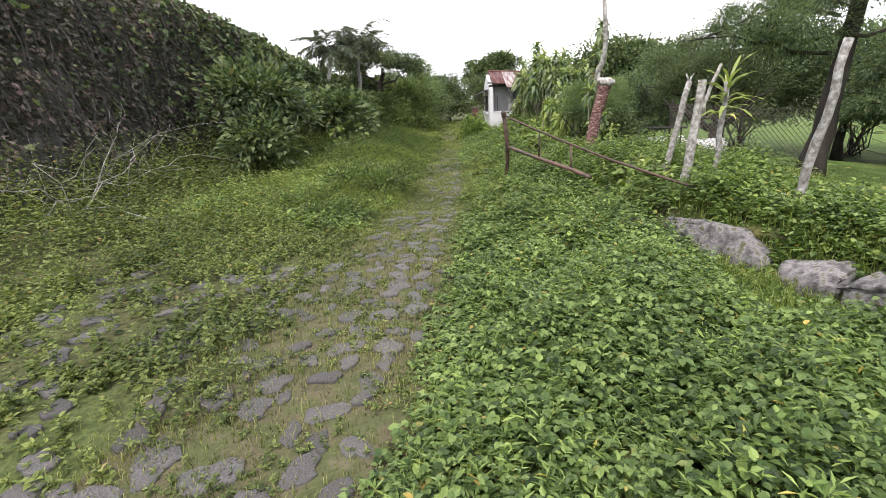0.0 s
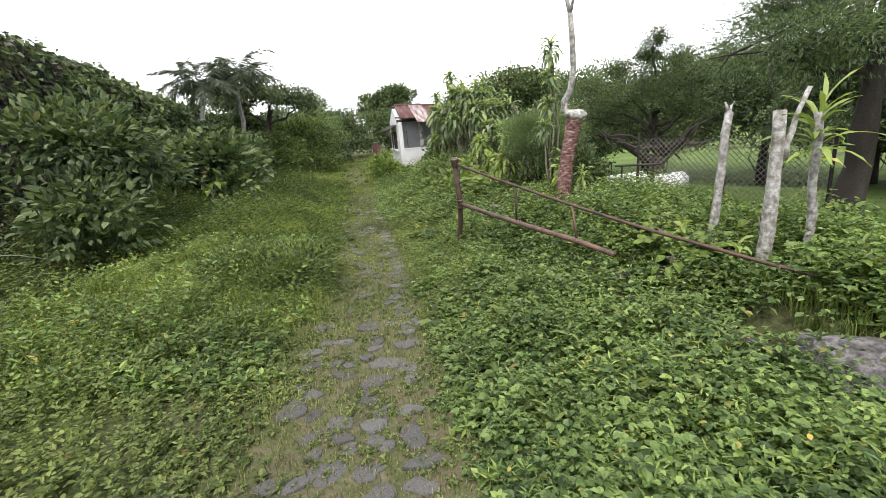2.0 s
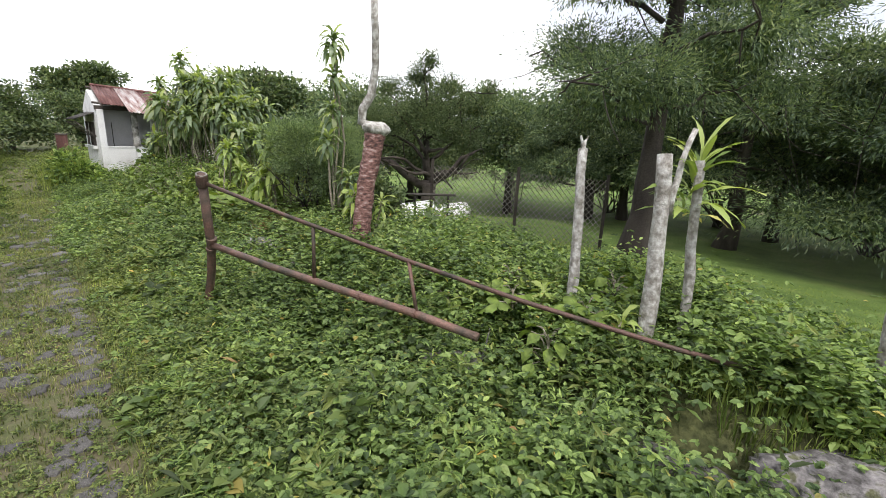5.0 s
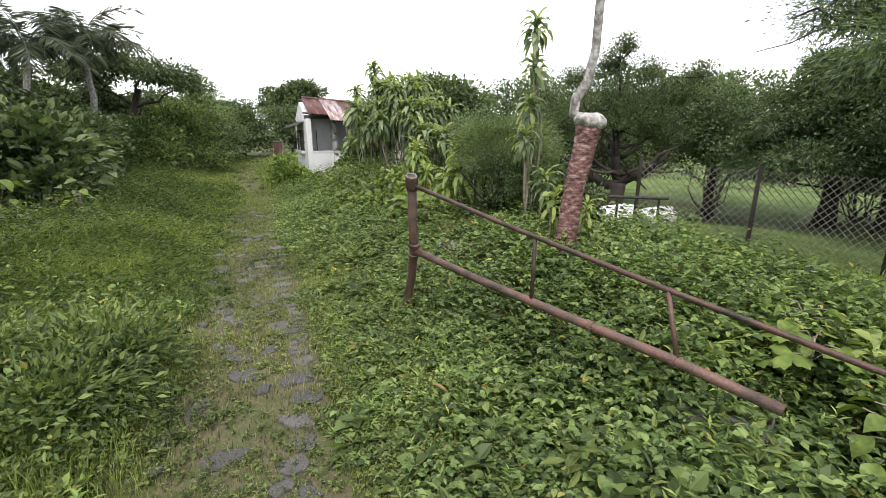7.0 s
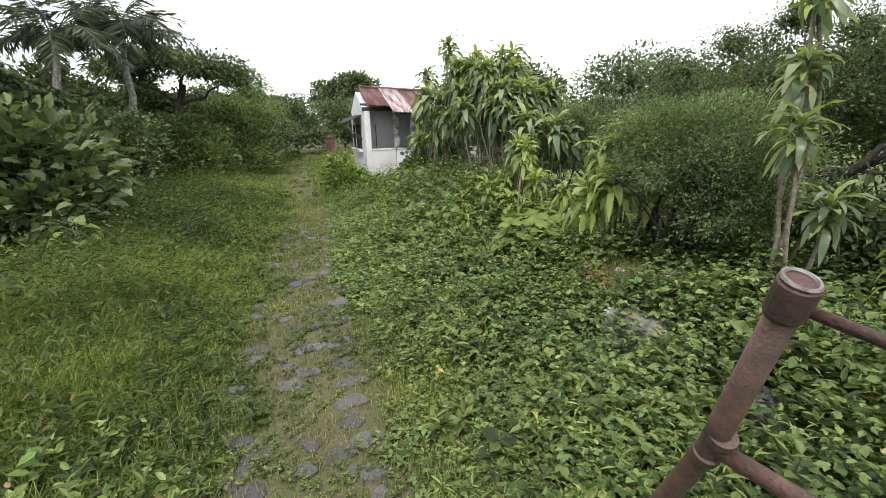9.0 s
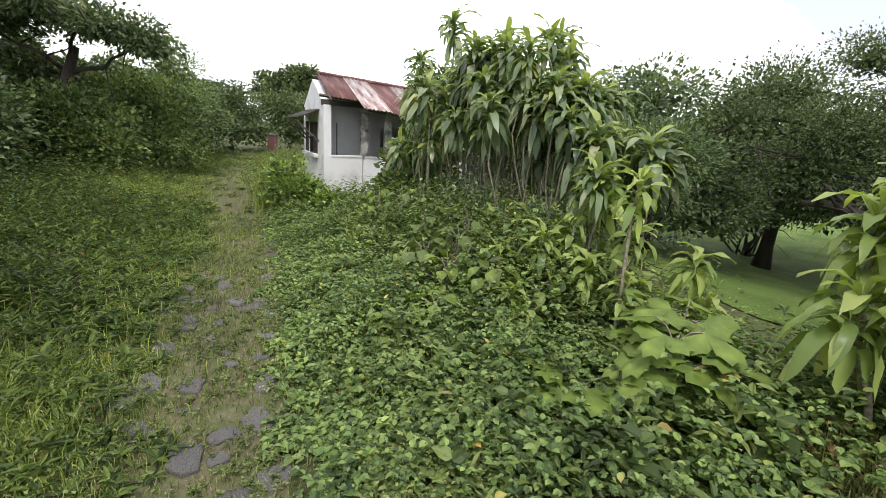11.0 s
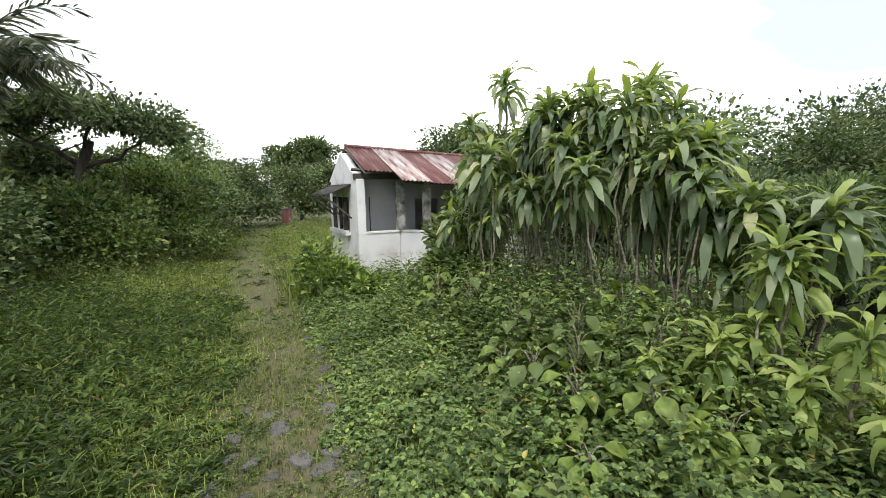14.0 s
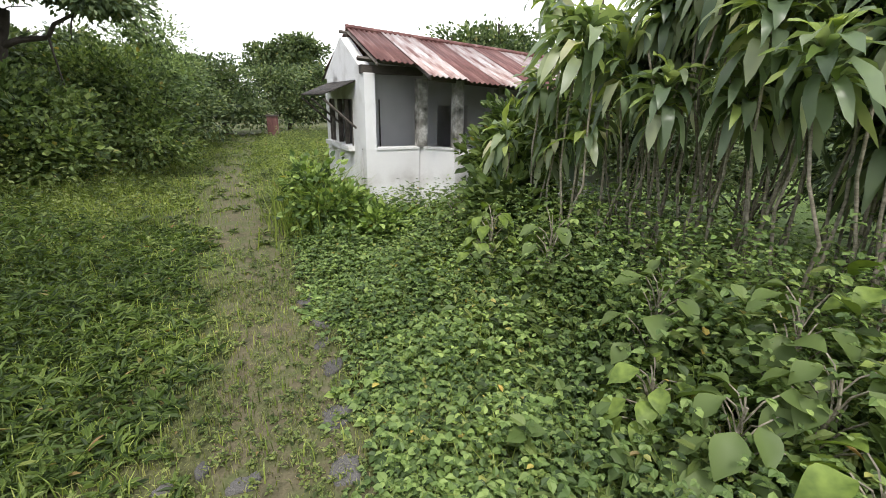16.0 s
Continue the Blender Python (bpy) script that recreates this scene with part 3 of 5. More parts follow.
for k, (x, y, z, r, s) in enumerate([(-7.6, 20.5, 1.9, 1.4, 35), (-6.8, 24.0, 1.9, 1.4, 36), (-6.2, 28.0, 1.9, 1.6, 37), (-5.2, 32.5, 2.0, 1.7, 38)]):
    grown("tall_tree", (x, y), "tall leafy tree rising behind the bushes with an open crown", "tree", ([(x, y, z)], 0.14, 0.07), [((x, y, z * 0.6), (x + r * 0.8, y, z + 0.7), 0.05), ((x, y, z * 0.7), (x - r * 0.7, y - 0.3, z + 0.8), 0.05), ((x, y, z * 0.8), (x + 0.2, y - 0.5, z + 1.2), 0.04)],
          [((x, y, z), (r, r, r * 0.5)), ((x + r * 0.5, y - 0.3, z + 0.5), (r * 0.6, r * 0.6, 0.4)), ((x - r * 0.5, y, z + 0.55), (r * 0.6, r * 0.6, 0.4)), ((x + 0.1, y - 0.3, z + 1.0), (r * 0.5, r * 0.5, 0.35)), ((x + r * 0.3, y - 0.5, z - 0.8), (r * 0.9, r * 0.9, 0.7))],
          8000, (0.14, 0.042), M_TREE, sub=44, spread=0.2, droop=0.15, seed=s, group="tall trees behind the bushes")
# slim feathery tree
grown("tree", (-3.6, 24.8), "slim young tree with thin open foliage", "tree", ([(-3.6, 24.8, 3.4)], 0.06, 0.02), [((-3.6, 24.8, 1.8), (-3.0, 24.6, 2.7), 0.02), ((-3.6, 24.8, 2.0), (-4.2, 24.9, 2.9), 0.02), ((-3.6, 24.8, 2.4), (-3.3, 24.6, 3.2), 0.02)],
      [((-3.6, 24.8, 2.6), (0.8, 0.8, 0.9)), ((-3.2, 24.6, 1.9), (0.8, 0.8, 0.5))], 3200, (0.09, 0.025), M_FEATHER, sub=60, spread=0.2, seed=22)
# far trees
grown("tree", (-0.6, 46.0), "tall far tree with rounded dark tiers above the lane's end", "tree", ([(-0.6, 46, 3.0)], 0.3, 0.15), [((-0.6, 46, 2.4), (-2.0, 46, 3.8), 0.1), ((-0.6, 46, 2.4), (0.9, 46, 4.2), 0.1)],
      [((-1.6, 46, 4.2), (1.5, 1.3, 0.6)), ((0.3, 46, 4.7), (1.8, 1.6, 0.65)), ((0.0, 46, 3.3), (2.6, 2.0, 0.9)), ((-2.2, 46, 3.2), (1.2, 1.2, 0.5))], 9000, (0.22, 0.08), M_TREE, sub=60, spread=0.16, seed=23)
grown("tree", (8.6, 33.0), "large domed tree far behind the house", "tree", ([(8.6, 33, 3.0)], 0.35, 0.2), [((8.6, 33, 2.2), (6.6, 33, 4.2), 0.12), ((8.6, 33, 2.2), (10.8, 33, 4.2), 0.12), ((8.6, 33, 2.4), (8.4, 32, 4.8), 0.12)],
      [((8.6, 33, 3.6), (3.2, 2.6, 1.1)), ((6.6, 33, 2.9), (1.8, 1.8, 0.8)), ((10.8, 33, 2.9), (2.0, 2.0, 0.9)), ((8.6, 32.4, 2.6), (3.0, 2.0, 1.1))], 14000, (0.2, 0.07), M_TREE, sub=110, spread=0.13, seed=24)


def palm(base, top, n, length, seed):
    b = np.array([base[0], base[1], float(ground_z(*base)) - 0.03])
    t = thing("palm_tree", b, "slender palm with arching feathery fronds above the wall", "palm", "palms above the wall")
    rng = np.random.default_rng(seed)
    end = np.array(top) - b
    part("trunk", tube(bend((0, 0, 0), end, 9, 0.03, rng=rng), np.linspace(0.11, 0.06, 9), 9, 0.04, rng), M_BARK_PALE, t, smooth_shade=True)
    k = np.linspace(0, 1, 12)
    rib = np.stack([k * length * 0.85, 0 * k, length * (0.75 * k - 0.85 * k * k)], -1)
    at = rng.uniform(0.12, 1, 90)
    p = np.stack([np.interp(at, k, rib[:, i]) for i in range(3)], -1)
    side = np.where(rng.random(90) < 0.5, -1.0, 1.0)
    way = np.stack([0.6 + 0 * at, side, -0.75 + 0.3 * rng.normal(size=90)], -1)
    frond = join([tube(rib, np.linspace(0.018, 0.004, 12), 4), leaves(p, way, length * 0.34 * (1.1 - 0.6 * at), 0.014, rng=rng)])
    me = piece_mesh("frond", frond, M_PALM)
    for i in range(n):
        f = new("frond", me)
        f.parent = t
        f.matrix_basis = Matrix.Translation(end) @ pose(0, 0, 0, rng.normal() * 6, -38 + 62 * (i / n) + rng.normal() * 8, i * 137.5)
    return t


palm((-6.2, 17.6), (-5.9, 17.8, 3.4), 15, 1.7, 31)
palm((-5.4, 19.2), (-5.2, 19.3, 3.75), 16, 1.9, 32)

# conifers of the yard
for k, (x, y, top, r, s) in enumerate([(5.05, 5.95, 5.6, 1.45, 41), (9.6, 6.8, 5.2, 2.5, 42), (9.8, 3.4, 5.0, 2.6, 43), (9.9, 10.2, 2.8, 1.8, 44)]):
    rng = np.random.default_rng(s)
    limbs, clumps = [], []
    low = (1.9, 0.6, 0.6, 0.4)[k]
    for i in range(22):
        z = low + (top - low) * (i / 22) ** 0.9
        a, reach = i * 2.4 + s, r * (1.05 - 0.62 * i / 22) * rng.uniform(0.7, 1.1)
        e = (x + reach * math.cos(a), y + reach * math.sin(a), z + 0.12 + 0.1 * rng.normal())
        limbs.append(((x, y, z - 0.1), e, 0.028))
        clumps.append((((x * 0.3 + e[0] * 0.7 + (0.35 if k == 0 else 0)), (y * 0.3 + e[1] * 0.7), e[2]), (reach * 0.46, reach * 0.46, 0.28)))
    grown("conifer", (x, y), "dark feathery conifer with drooping fine-needled branches", "conifer", ([(x + 0.12, y, 1.5), (x + 0.2, y, top - 0.3)], 0.16, 0.04), limbs, clumps, 90000 if k == 0 else 50000, (0.055, 0.0062) if k == 0 else (0.085, 0.011), M_PINE, sub=30, spread=0.24, droop=0.25, seed=s, group="conifers in the yard")

# gnarled open tree across the lawn
grown("gnarled_tree", (6.0, 11.5), "old gnarled tree with a low forked trunk and airy crown", "tree", ([(6.06, 11.5, 0.2), (6.1, 11.52, 0.55)], 0.16, 0.15),
      [((6.1, 11.52, 0.5), (5.2, 12.5, 1.0), 0.12), ((6.1, 11.52, 0.5), (6.5, 10.7, 1.2), 0.11), ((6.1, 11.52, 0.5), (6.2, 11.8, 1.6), 0.13), ((6.15, 11.7, 1.1), (5.5, 12.3, 2.4), 0.05), ((6.2, 11.8, 1.2), (6.1, 11.8, 3.0), 0.05), ((6.2, 11.8, 1.2), (6.8, 11.2, 2.5), 0.05), ((6.15, 11.7, 1.0), (5.1, 13.0, 1.9), 0.045), ((6.2, 11.7, 1.0), (7.0, 11.0, 1.8), 0.045), ((6.1, 11.5, 0.62), (5.0, 12.2, 1.25), 0.05), ((6.1, 11.5, 0.7), (5.3, 11.9, 0.95), 0.045), ((6.1, 11.6, 0.8), (6.7, 10.6, 0.85), 0.05), ((5.6, 12.2, 1.3), (4.7, 12.8, 1.6), 0.03)],
      [((5.5, 12.4, 1.75), (0.6, 0.6, 0.3)), ((6.3, 11.4, 1.75), (0.65, 0.65, 0.3)), ((6.0, 11.9, 2.1), (0.7, 0.7, 0.3)), ((6.9, 11.1, 2.15), (0.5, 0.5, 0.25)), ((5.1, 12.9, 2.2), (0.45, 0.45, 0.25)), ((6.05, 11.9, 2.75), (0.4, 0.4, 0.25)), ((5.3, 12.6, 1.4), (0.5, 0.5, 0.2)),
       ((5.55, 12.4, 2.5), (0.35, 0.35, 0.2)), ((6.5, 11.4, 2.55), (0.4, 0.4, 0.22)), ((6.15, 11.7, 3.05), (0.25, 0.25, 0.2)), ((7.1, 10.9, 2.5), (0.3, 0.3, 0.18)), ((6.75, 11.2, 1.5), (0.5, 0.5, 0.25))], 40000, (0.036, 0.0098), M_TREE, sub=30, spread=0.34, seed=51)
grown("dark_shrub", (3.3, 8.45), "dark twiggy shrub at the end of the white wall", "shrub", None, stems(3.3, 8.45, 0.85, 7, 0.16, 0.01, 72),
      [((3.3, 8.45, 0.6), (0.24, 0.24, 0.32)), ((3.2, 8.6, 0.85), (0.2, 0.2, 0.22))], 2600, (0.07, 0.018), M_TREE, sub=30, spread=0.3, seed=72)
grown("feathery_shrub", (3.1, 12.4), "bright soft feathery shrub behind the dracaena thicket", "shrub", None, stems(3.1, 12.4, 1.35, 5, 0.15, 0.014, 73),
      [((3.1, 12.4, 1.4), (0.34, 0.34, 0.26)), ((3.0, 12.5, 1.1), (0.3, 0.3, 0.25))], 5200, (0.055, 0.01), M_FEATHER, sub=34, spread=0.3, up=1.2, seed=73)
# dark trees that close the yard
for k, (x, y, z, r, s) in enumerate([(5.0, 14.6, 1.05, 1.1, 61), (7.4, 14.4, 1.3, 1.5, 62), (9.6, 12.6, 1.5, 1.8, 63), (10.6, 9.6, 1.5, 1.8, 64), (11.2, 6.6, 1.6, 1.8, 65), (4.3, 17.5, 1.1, 1.2, 66), (10.5, 3.6, 1.6, 1.8, 67)]):
    grown("yard_tree", (x, y), "dark feathery tree closing the far side of the yard", "tree", ([(x, y, z)], 0.12, 0.06), [((x, y, z * 0.5), (x + 0.7, y - 0.2, z + 0.5), 0.05), ((x, y, z * 0.5), (x - 0.7, y, z + 0.5), 0.05)],
          [((x, y, z), (r, r, r * 0.6)), ((x + r * 0.4, y - r * 0.4, z * 0.62), (r * 0.9, r * 0.9, z * 0.5)), ((x - r * 0.4, y + r * 0.2, z + r * 0.3), (r * 0.7, r * 0.7, r * 0.45))], 19000, (0.07, 0.021), M_TREE if k % 2 else M_PINE, sub=90, spread=0.13, droop=0.15, seed=s, group="trees round the yard")
for k, (x, y, z, r, s) in enumerate([(6.4, 17.0, 1.2, 1.5, 161), (8.9, 15.9, 1.2, 1.6, 162), (11.0, 13.8, 1.1, 1.6, 163), (12.2, 11.0, 1.1, 1.6, 164), (12.4, 8.2, 1.2, 1.6, 165), (12.0, 5.4, 1.3, 1.7, 166), (11.2, 2.6, 1.3, 1.7, 167), (10.0, 0.0, 1.3, 1.7, 168)]):
    grown("thicket_bush", (x, y), "tangled dark thicket bush with bare brown stems at its foot", "bush", None, stems(x - 0.5, y - 0.3, z + 0.3, 16, 0.75, 0.022, s),
          [((x + 0.3, y + 0.2, z), (r, r, z * 0.75)), ((x - r * 0.5, y + 0.3, z + 0.3), (r * 0.8, r * 0.8, 0.6)), ((x + 0.2, y - r * 0.6, z + 0.2), (r * 0.7, r * 0.7, 0.6)), ((x + 0.7, y + 0.4, z + 1.2), (r, r, 0.7))],
          9000, (0.1, 0.03), M_TREE if k % 2 else M_PINE, M_DEAD, sub=80, spread=0.14, seed=s, group="thicket behind the lawn")
grown("feathery_shrub", (2.75, 9.6), "large soft feathery shrub beside the pipe railing", "shrub", None, stems(2.75, 9.6, 1.4, 7, 0.4, 0.02, 71),
      [((2.75, 9.5, 1.15), (0.5, 0.6, 0.5)), ((3.1, 9.8, 1.35), (0.5, 0.5, 0.4)), ((2.85, 9.0, 1.0), (0.45, 0.45, 0.4)), ((2.55, 9.75, 1.4), (0.35, 0.4, 0.28))], 60000, (0.03, 0.0062), M_FEATHER, sub=40, spread=0.22, up=1.2, seed=71)


# ---- long-leaved dracaenas ----
def head_piece(n, length, width, droop, rng):
    """One rosette of long strap leaves round a cane's tip."""
    out = []
    for i in range(n):
        a = i * 2.399 + rng.normal() * 0.2
        old = i / n
        L, W = length * rng.uniform(0.6, 1.15), width * rng.uniform(0.75, 1.2)
        rise = 1.15 - 1.5 * old * droop + rng.normal() * 0.12
        k = np.linspace(0, 1, 6)
        ang = np.maximum(rise - (1.9 + 0.9 * old) * droop * k ** 0.75, -1.32 + 0.12 * np.sin(k * 7 + a))
        step = L / 5
        rr = np.r_[0.01, 0.01 + np.cumsum(np.cos(ang[:-1]) * step)]
        zz = np.r_[0, np.cumsum(np.sin(ang[:-1]) * step)] - old * 0.34
        prof = np.array([0.35, 0.8, 1.0, 0.95, 0.6, 0.04]) * W
        c, s = math.cos(a), math.sin(a)
        mid = np.stack([rr * c, rr * s, zz], -1)
        wave = 0.38 * W * np.sin(k * 11 + a * 3)
        sd = np.array([-s, c, 0])
        lf = mid + sd * prof[:, None] + np.stack([0 * k, 0 * k, 0.3 * prof + wave], -1)
        rt = mid - sd * prof[:, None] + np.stack([0 * k, 0 * k, 0.3 * prof - wave], -1)
        v = np.stack([lf, mid, rt], 1).reshape(-1, 3)
        j = np.arange(5)
        q = np.concatenate([np.stack([j * 3, j * 3 + 1, j * 3 + 4, j * 3 + 3], -1), np.stack([j * 3 + 1, j * 3 + 2, j * 3 + 5, j * 3 + 4], -1)])
        out.append((v, q, np.zeros((0, 3), int)))
    return join(out)


HEADS = []
for i in range(4):
    r_ = np.random.default_rng(80 + i)
    HEADS.append((piece_mesh("old_leaves", head_piece(27, 0.5, 0.052, 1.0, r_), M_DRAC, True), piece_mesh("young_leaves", head_piece(13, 0.4, 0.042, 0.6, r_), M_DRAC_NEW, True)))


SPARSE = []
for i in range(3):
    r_ = np.random.default_rng(86 + i)
    SPARSE.append((piece_mesh("old_leaves", head_piece(15, 0.36, 0.044, 0.95, r_), M_DRAC_NEW, True), piece_mesh("young_leaves", head_piece(8, 0.32, 0.034, 0.8, r_), M_DRAC_NEW, True)))


FRESH = []
for i in range(3):
    r_ = np.random.default_rng(76 + i)
    FRESH.append((piece_mesh("old_leaves", head_piece(22, 0.48, 0.048, 1.0, r_), M_DRAC_NEW, True), piece_mesh("young_leaves", head_piece(14, 0.34, 0.036, 0.8, r_), M_DRAC_NEW, True)))


def dracaena(x, y, heads, label, group, seed, size=1.0, cane=0.02, kinds=HEADS):
    """heads: (dx, dy, height) of each cane's rosette above the ground."""
    g = float(ground_z(x, y)) - 0.02
    t = thing("dracaena", (x, y, g), label, "dracaena", group)
    rng = np.random.default_rng(seed)
    for dx, dy, h in heads:
        foot = np.array([dx * 0.7 + rng.normal() * 0.05, dy * 0.7 + rng.normal() * 0.05, 0])
        tip = np.array([dx, dy, h])
        part("cane", tube(bend(foot, tip, 7, 0.05, rng=rng), np.linspace(cane, cane * 0.7, 7), 7, 0.06, rng), M_CANE, t, smooth_shade=True)
        old, young = kinds[rng.integers(0, len(kinds))]
        for me, s, up in ((old, size * rng.uniform(0.85, 1.15), 0.0), (young, size * rng.uniform(0.8, 1.1), 0.03)):
            ob = new(me.name, me)
            ob.parent = t
            ob.matrix_basis = Matrix.Translation(tip + [0, 0, up]) @ pose(0, 0, 0, rng.normal() * 9, rng.normal() * 9, rng.uniform(0, 360)) @ Matrix.Scale(s, 4)
    return t


rng = np.random.default_rng(90)
for k, (x, y, n, hi) in enumerate([(1.55, 15.6, 5, 1.95), (1.85, 15.2, 6, 2.6), (1.95, 14.7, 6, 2.5), (2.1, 14.3, 6, 2.6), (2.2, 13.8, 6, 2.75), (2.3, 13.3, 6, 2.8), (2.45, 12.9, 6, 2.15), (2.6, 12.5, 5, 1.65), (2.7, 14.6, 5, 2.6), (2.9, 13.6, 5, 2.2)]):
    hs = [(rng.normal() * 0.27, rng.normal() * 0.27, 0.95 * hi * (0.68 + 0.34 * rng.random() ** 0.9)) for _ in range(n + 4)]
    dracaena(x, y, hs, "tall dracaena cane clump with drooping strap leaves, part of a thicket", "dracaena thicket by the house", 100 + k, 0.72, 0.011)
for k, (x, y, h, s) in enumerate([(1.75, 12.05, 0.75, 0.62), (1.95, 11.7, 0.62, 0.6), (1.5, 12.3, 0.6, 0.55), (2.25, 11.6, 0.85, 0.62), (1.35, 11.75, 0.42, 0.5), (2.3, 12.2, 1.1, 0.6), (2.45, 11.2, 0.7, 0.6)]):
    dracaena(x, y, [(0.0, 0.0, h), (0.08, -0.06, h * 0.55)], "young dracaena shoot with bright yellow-green leaves", "dracaena shoots at the thicket's edge", 130 + k, s, 0.011, FRESH)
dracaena(1.98, 15.4, [(0.0, 0.1, 3.0)], "single tall dracaena cane rising above the thicket", "dracaena thicket by the house", 120, 0.8)
dracaena(2.65, 8.5, [(0.1, 0.2, 2.35), (0.06, 0.15, 1.95), (0.02, 0.1, 1.55), (-0.1, -0.05, 1.2), (0.14, -0.1, 0.75)], "tall thin dracaena with tiers of strap leaves beside the red trunk", "dracaenas by the railing", 121, 0.5, 0.016, HEADS)
dracaena(2.55, 7.75, [(0.0, 0.0, 0.65), (0.25, -0.15, 0.55)], "small dracaena shoot at the red trunk's foot", "dracaenas by the railing", 122, 0.65, 0.014, SPARSE)
dracaena(2.5, 10.02, [(-0.15, 0.2, 1.0), (0.12, 0.05, 1.2), (0.3, -0.15, 1.1), (0.05, -0.3, 0.85), (0.35, 0.25, 1.05), (-0.2, -0.1, 0.8), (0.2, -0.4, 1.0), (0.0, 0.0, 1.0), (-0.3, 0.1, 0.65), (0.4, 0.0, 0.8), (0.2, 0.3, 1.1), (-0.05, 0.1, 1.15)], "leafy dracaena clump with yellow-green drooping leaves", "dracaenas by the railing", 123, 0.72, 0.018, FRESH)
dracaena(2.95, 10.1, [(0.0, 0.0, 1.2), (0.15, -0.2, 0.95), (-0.15, -0.15, 0.7)], "leafy dracaena clump with yellow-green drooping leaves", "dracaenas by the railing", 124, 0.75, 0.018, FRESH)
dracaena(2.0, 11.35, [(0.0, 0.0, 1.25), (-0.05, -0.08, 0.6)], "young dracaena on a leafless dark cane", "dracaenas by the railing", 125, 0.65, 0.014, SPARSE)
dracaena(2.1, 12.0, [(0.1, 0.0, 1.2), (-0.1, 0.0, 0.9)], "young dracaena on thin canes in the thicket's edge", "dracaena thicket by the house", 126, 0.75, 0.014, SPARSE)
dracaena(1.55, 12.75, [(0.0, 0.0, 0.62)], "small dracaena shoot with pale striped leaves", "dracaena thicket by the house", 127, 0.55, 0.012, SPARSE)


# ---- living fence posts, red trunk ----
ME_SPROUT = piece_mesh("sprouting_leaves", head_piece(17, 0.3, 0.017, 0.5, np.random.default_rng(98)), M_DRAC_NEW, True)


def fence_post(foot, top, r, label, sprout=0, seed=1, spurs=True):
    b = np.array(foot)
    t = thing("fence_post", b, label, "fence post", "living fence posts")
    rng = np.random.default_rng(seed)
    end = np.array(top) - b
    p = bend((0, 0, -0.15), end, 9, 0.016, rng=rng)
    part("stem", tube(p, np.linspace(r * 1.1, r * 0.9, 9), 12, 0.06, rng), M_BARK_PALE, t, smooth_shade=True)
    if spurs:
        for s in (-1, 1):
            part("spur", tube(bend(end - [0, 0, 0.03], end + [s * r * 1.2, 0, 0.09], 4, 0.1, rng=rng), np.linspace(r * 0.5, r * 0.2, 4), 6, 0.1, rng), M_BARK_PALE, t, smooth_shade=True)
    if sprout:
        for k, me in enumerate((ME_SPROUT, ME_SPROUT)):
            ob = new("sprouting_leaves", me)
            ob.parent = t
            ob.matrix_basis = Matrix.Translation(end + [0.02 * k, 0, 0.0]) @ pose(0, 0, 0, 8 * k, -6, 70 * k) @ Matrix.Scale(sprout, 4)
    return t


fence_post((2.86, 5.0, 0.3), (3.19, 5.32, 1.55), 0.036, "grey lichened fence post with a forked top", 0, 1)
fence_post((2.97, 4.5, 0.3), (3.09, 4.66, 1.55), 0.047, "thick grey lichened fence post, sawn flat on top", 0, 2, False)
fence_post((3.22, 4.42, 0.3), (3.29, 4.55, 1.52), 0.03, "thin pale fence post with strap leaves sprouting from its top", 1.15, 3, False)
fence_post((3.57, 3.58, 0.3), (3.79, 3.64, 1.8), 0.037, "leaning pale grey fence post under the dark conifer", 0, 4, False)
shoot = thing("pruned_shoot", (3.12, 4.62, 1.2), "short grey side shoot leaning on the thick fence post", "branch")
part("stem", tube(bend((0.0, -0.02, 0.0), (0.1, -0.05, 0.5), 6, 0.06), np.linspace(0.022, 0.016, 6), 8, 0.08), M_BARK_PALE, shoot, smooth_shade=True)

red = thing("red_trunk_tree", (2.4, 7.32, 0.3), "pollarded tree with red peeling bark and a swollen pale knob", "tree")
rings = np.linspace(0, 1, 26)
line = np.array([(-0.03, 0, -0.1), (0.0, 0, 0.1), (0.03, 0.01, 0.4), (0.09, 0.03, 0.8), (0.17, 0.05, 1.1), (0.21, 0.06, 1.3)])
knots = np.linspace(0, 1, 6)
girth = np.interp(rings, knots, [0.15, 0.105, 0.09, 0.088, 0.092, 0.1]) * (1 + 0.035 * np.sin(rings * 74))
part("trunk", tube(np.stack([np.interp(rings, knots, line[:, c]) for c in range(3)], -1), girth, 22, 0.045, np.random.default_rng(5)), M_BARK_RED, red, smooth_shade=True)
kb = bmesh.new()
bmesh.ops.create_icosphere(kb, subdivisions=3, radius=0.125, matrix=Matrix.Translation((0.21, 0.06, 1.34)) @ Matrix.Diagonal((1.15, 1.0, 0.62, 1)))
for v in kb.verts:
    v.co += (v.co - Vector((0.21, 0.06, 1.34))) * 0.32 * noise.noise(v.co * 9)
part("knob", kb, M_BARK_PALE, red, "pale scarred knob", True)
part("limb", tube(np.array([(0.16, 0.08, 1.36), (0.1, 0.14, 1.4), (0.1, 0.12, 1.52), (0.16, 0.05, 1.65), (0.18, 0.0, 1.9), (0.15, -0.05, 2.2), (0.1, -0.12, 2.5)]), [0.05, 0.045, 0.042, 0.04, 0.036, 0.034, 0.032], 10, 0.05), M_BARK_PALE, red, "grey upright limb", True)
part("limb", tube(bend((0.1, -0.12, 2.48), (-0.1, -0.1, 3.5), 6, 0.05), np.linspace(0.026, 0.014, 6), 8), M_BARK_PALE, red, smooth_shade=True)
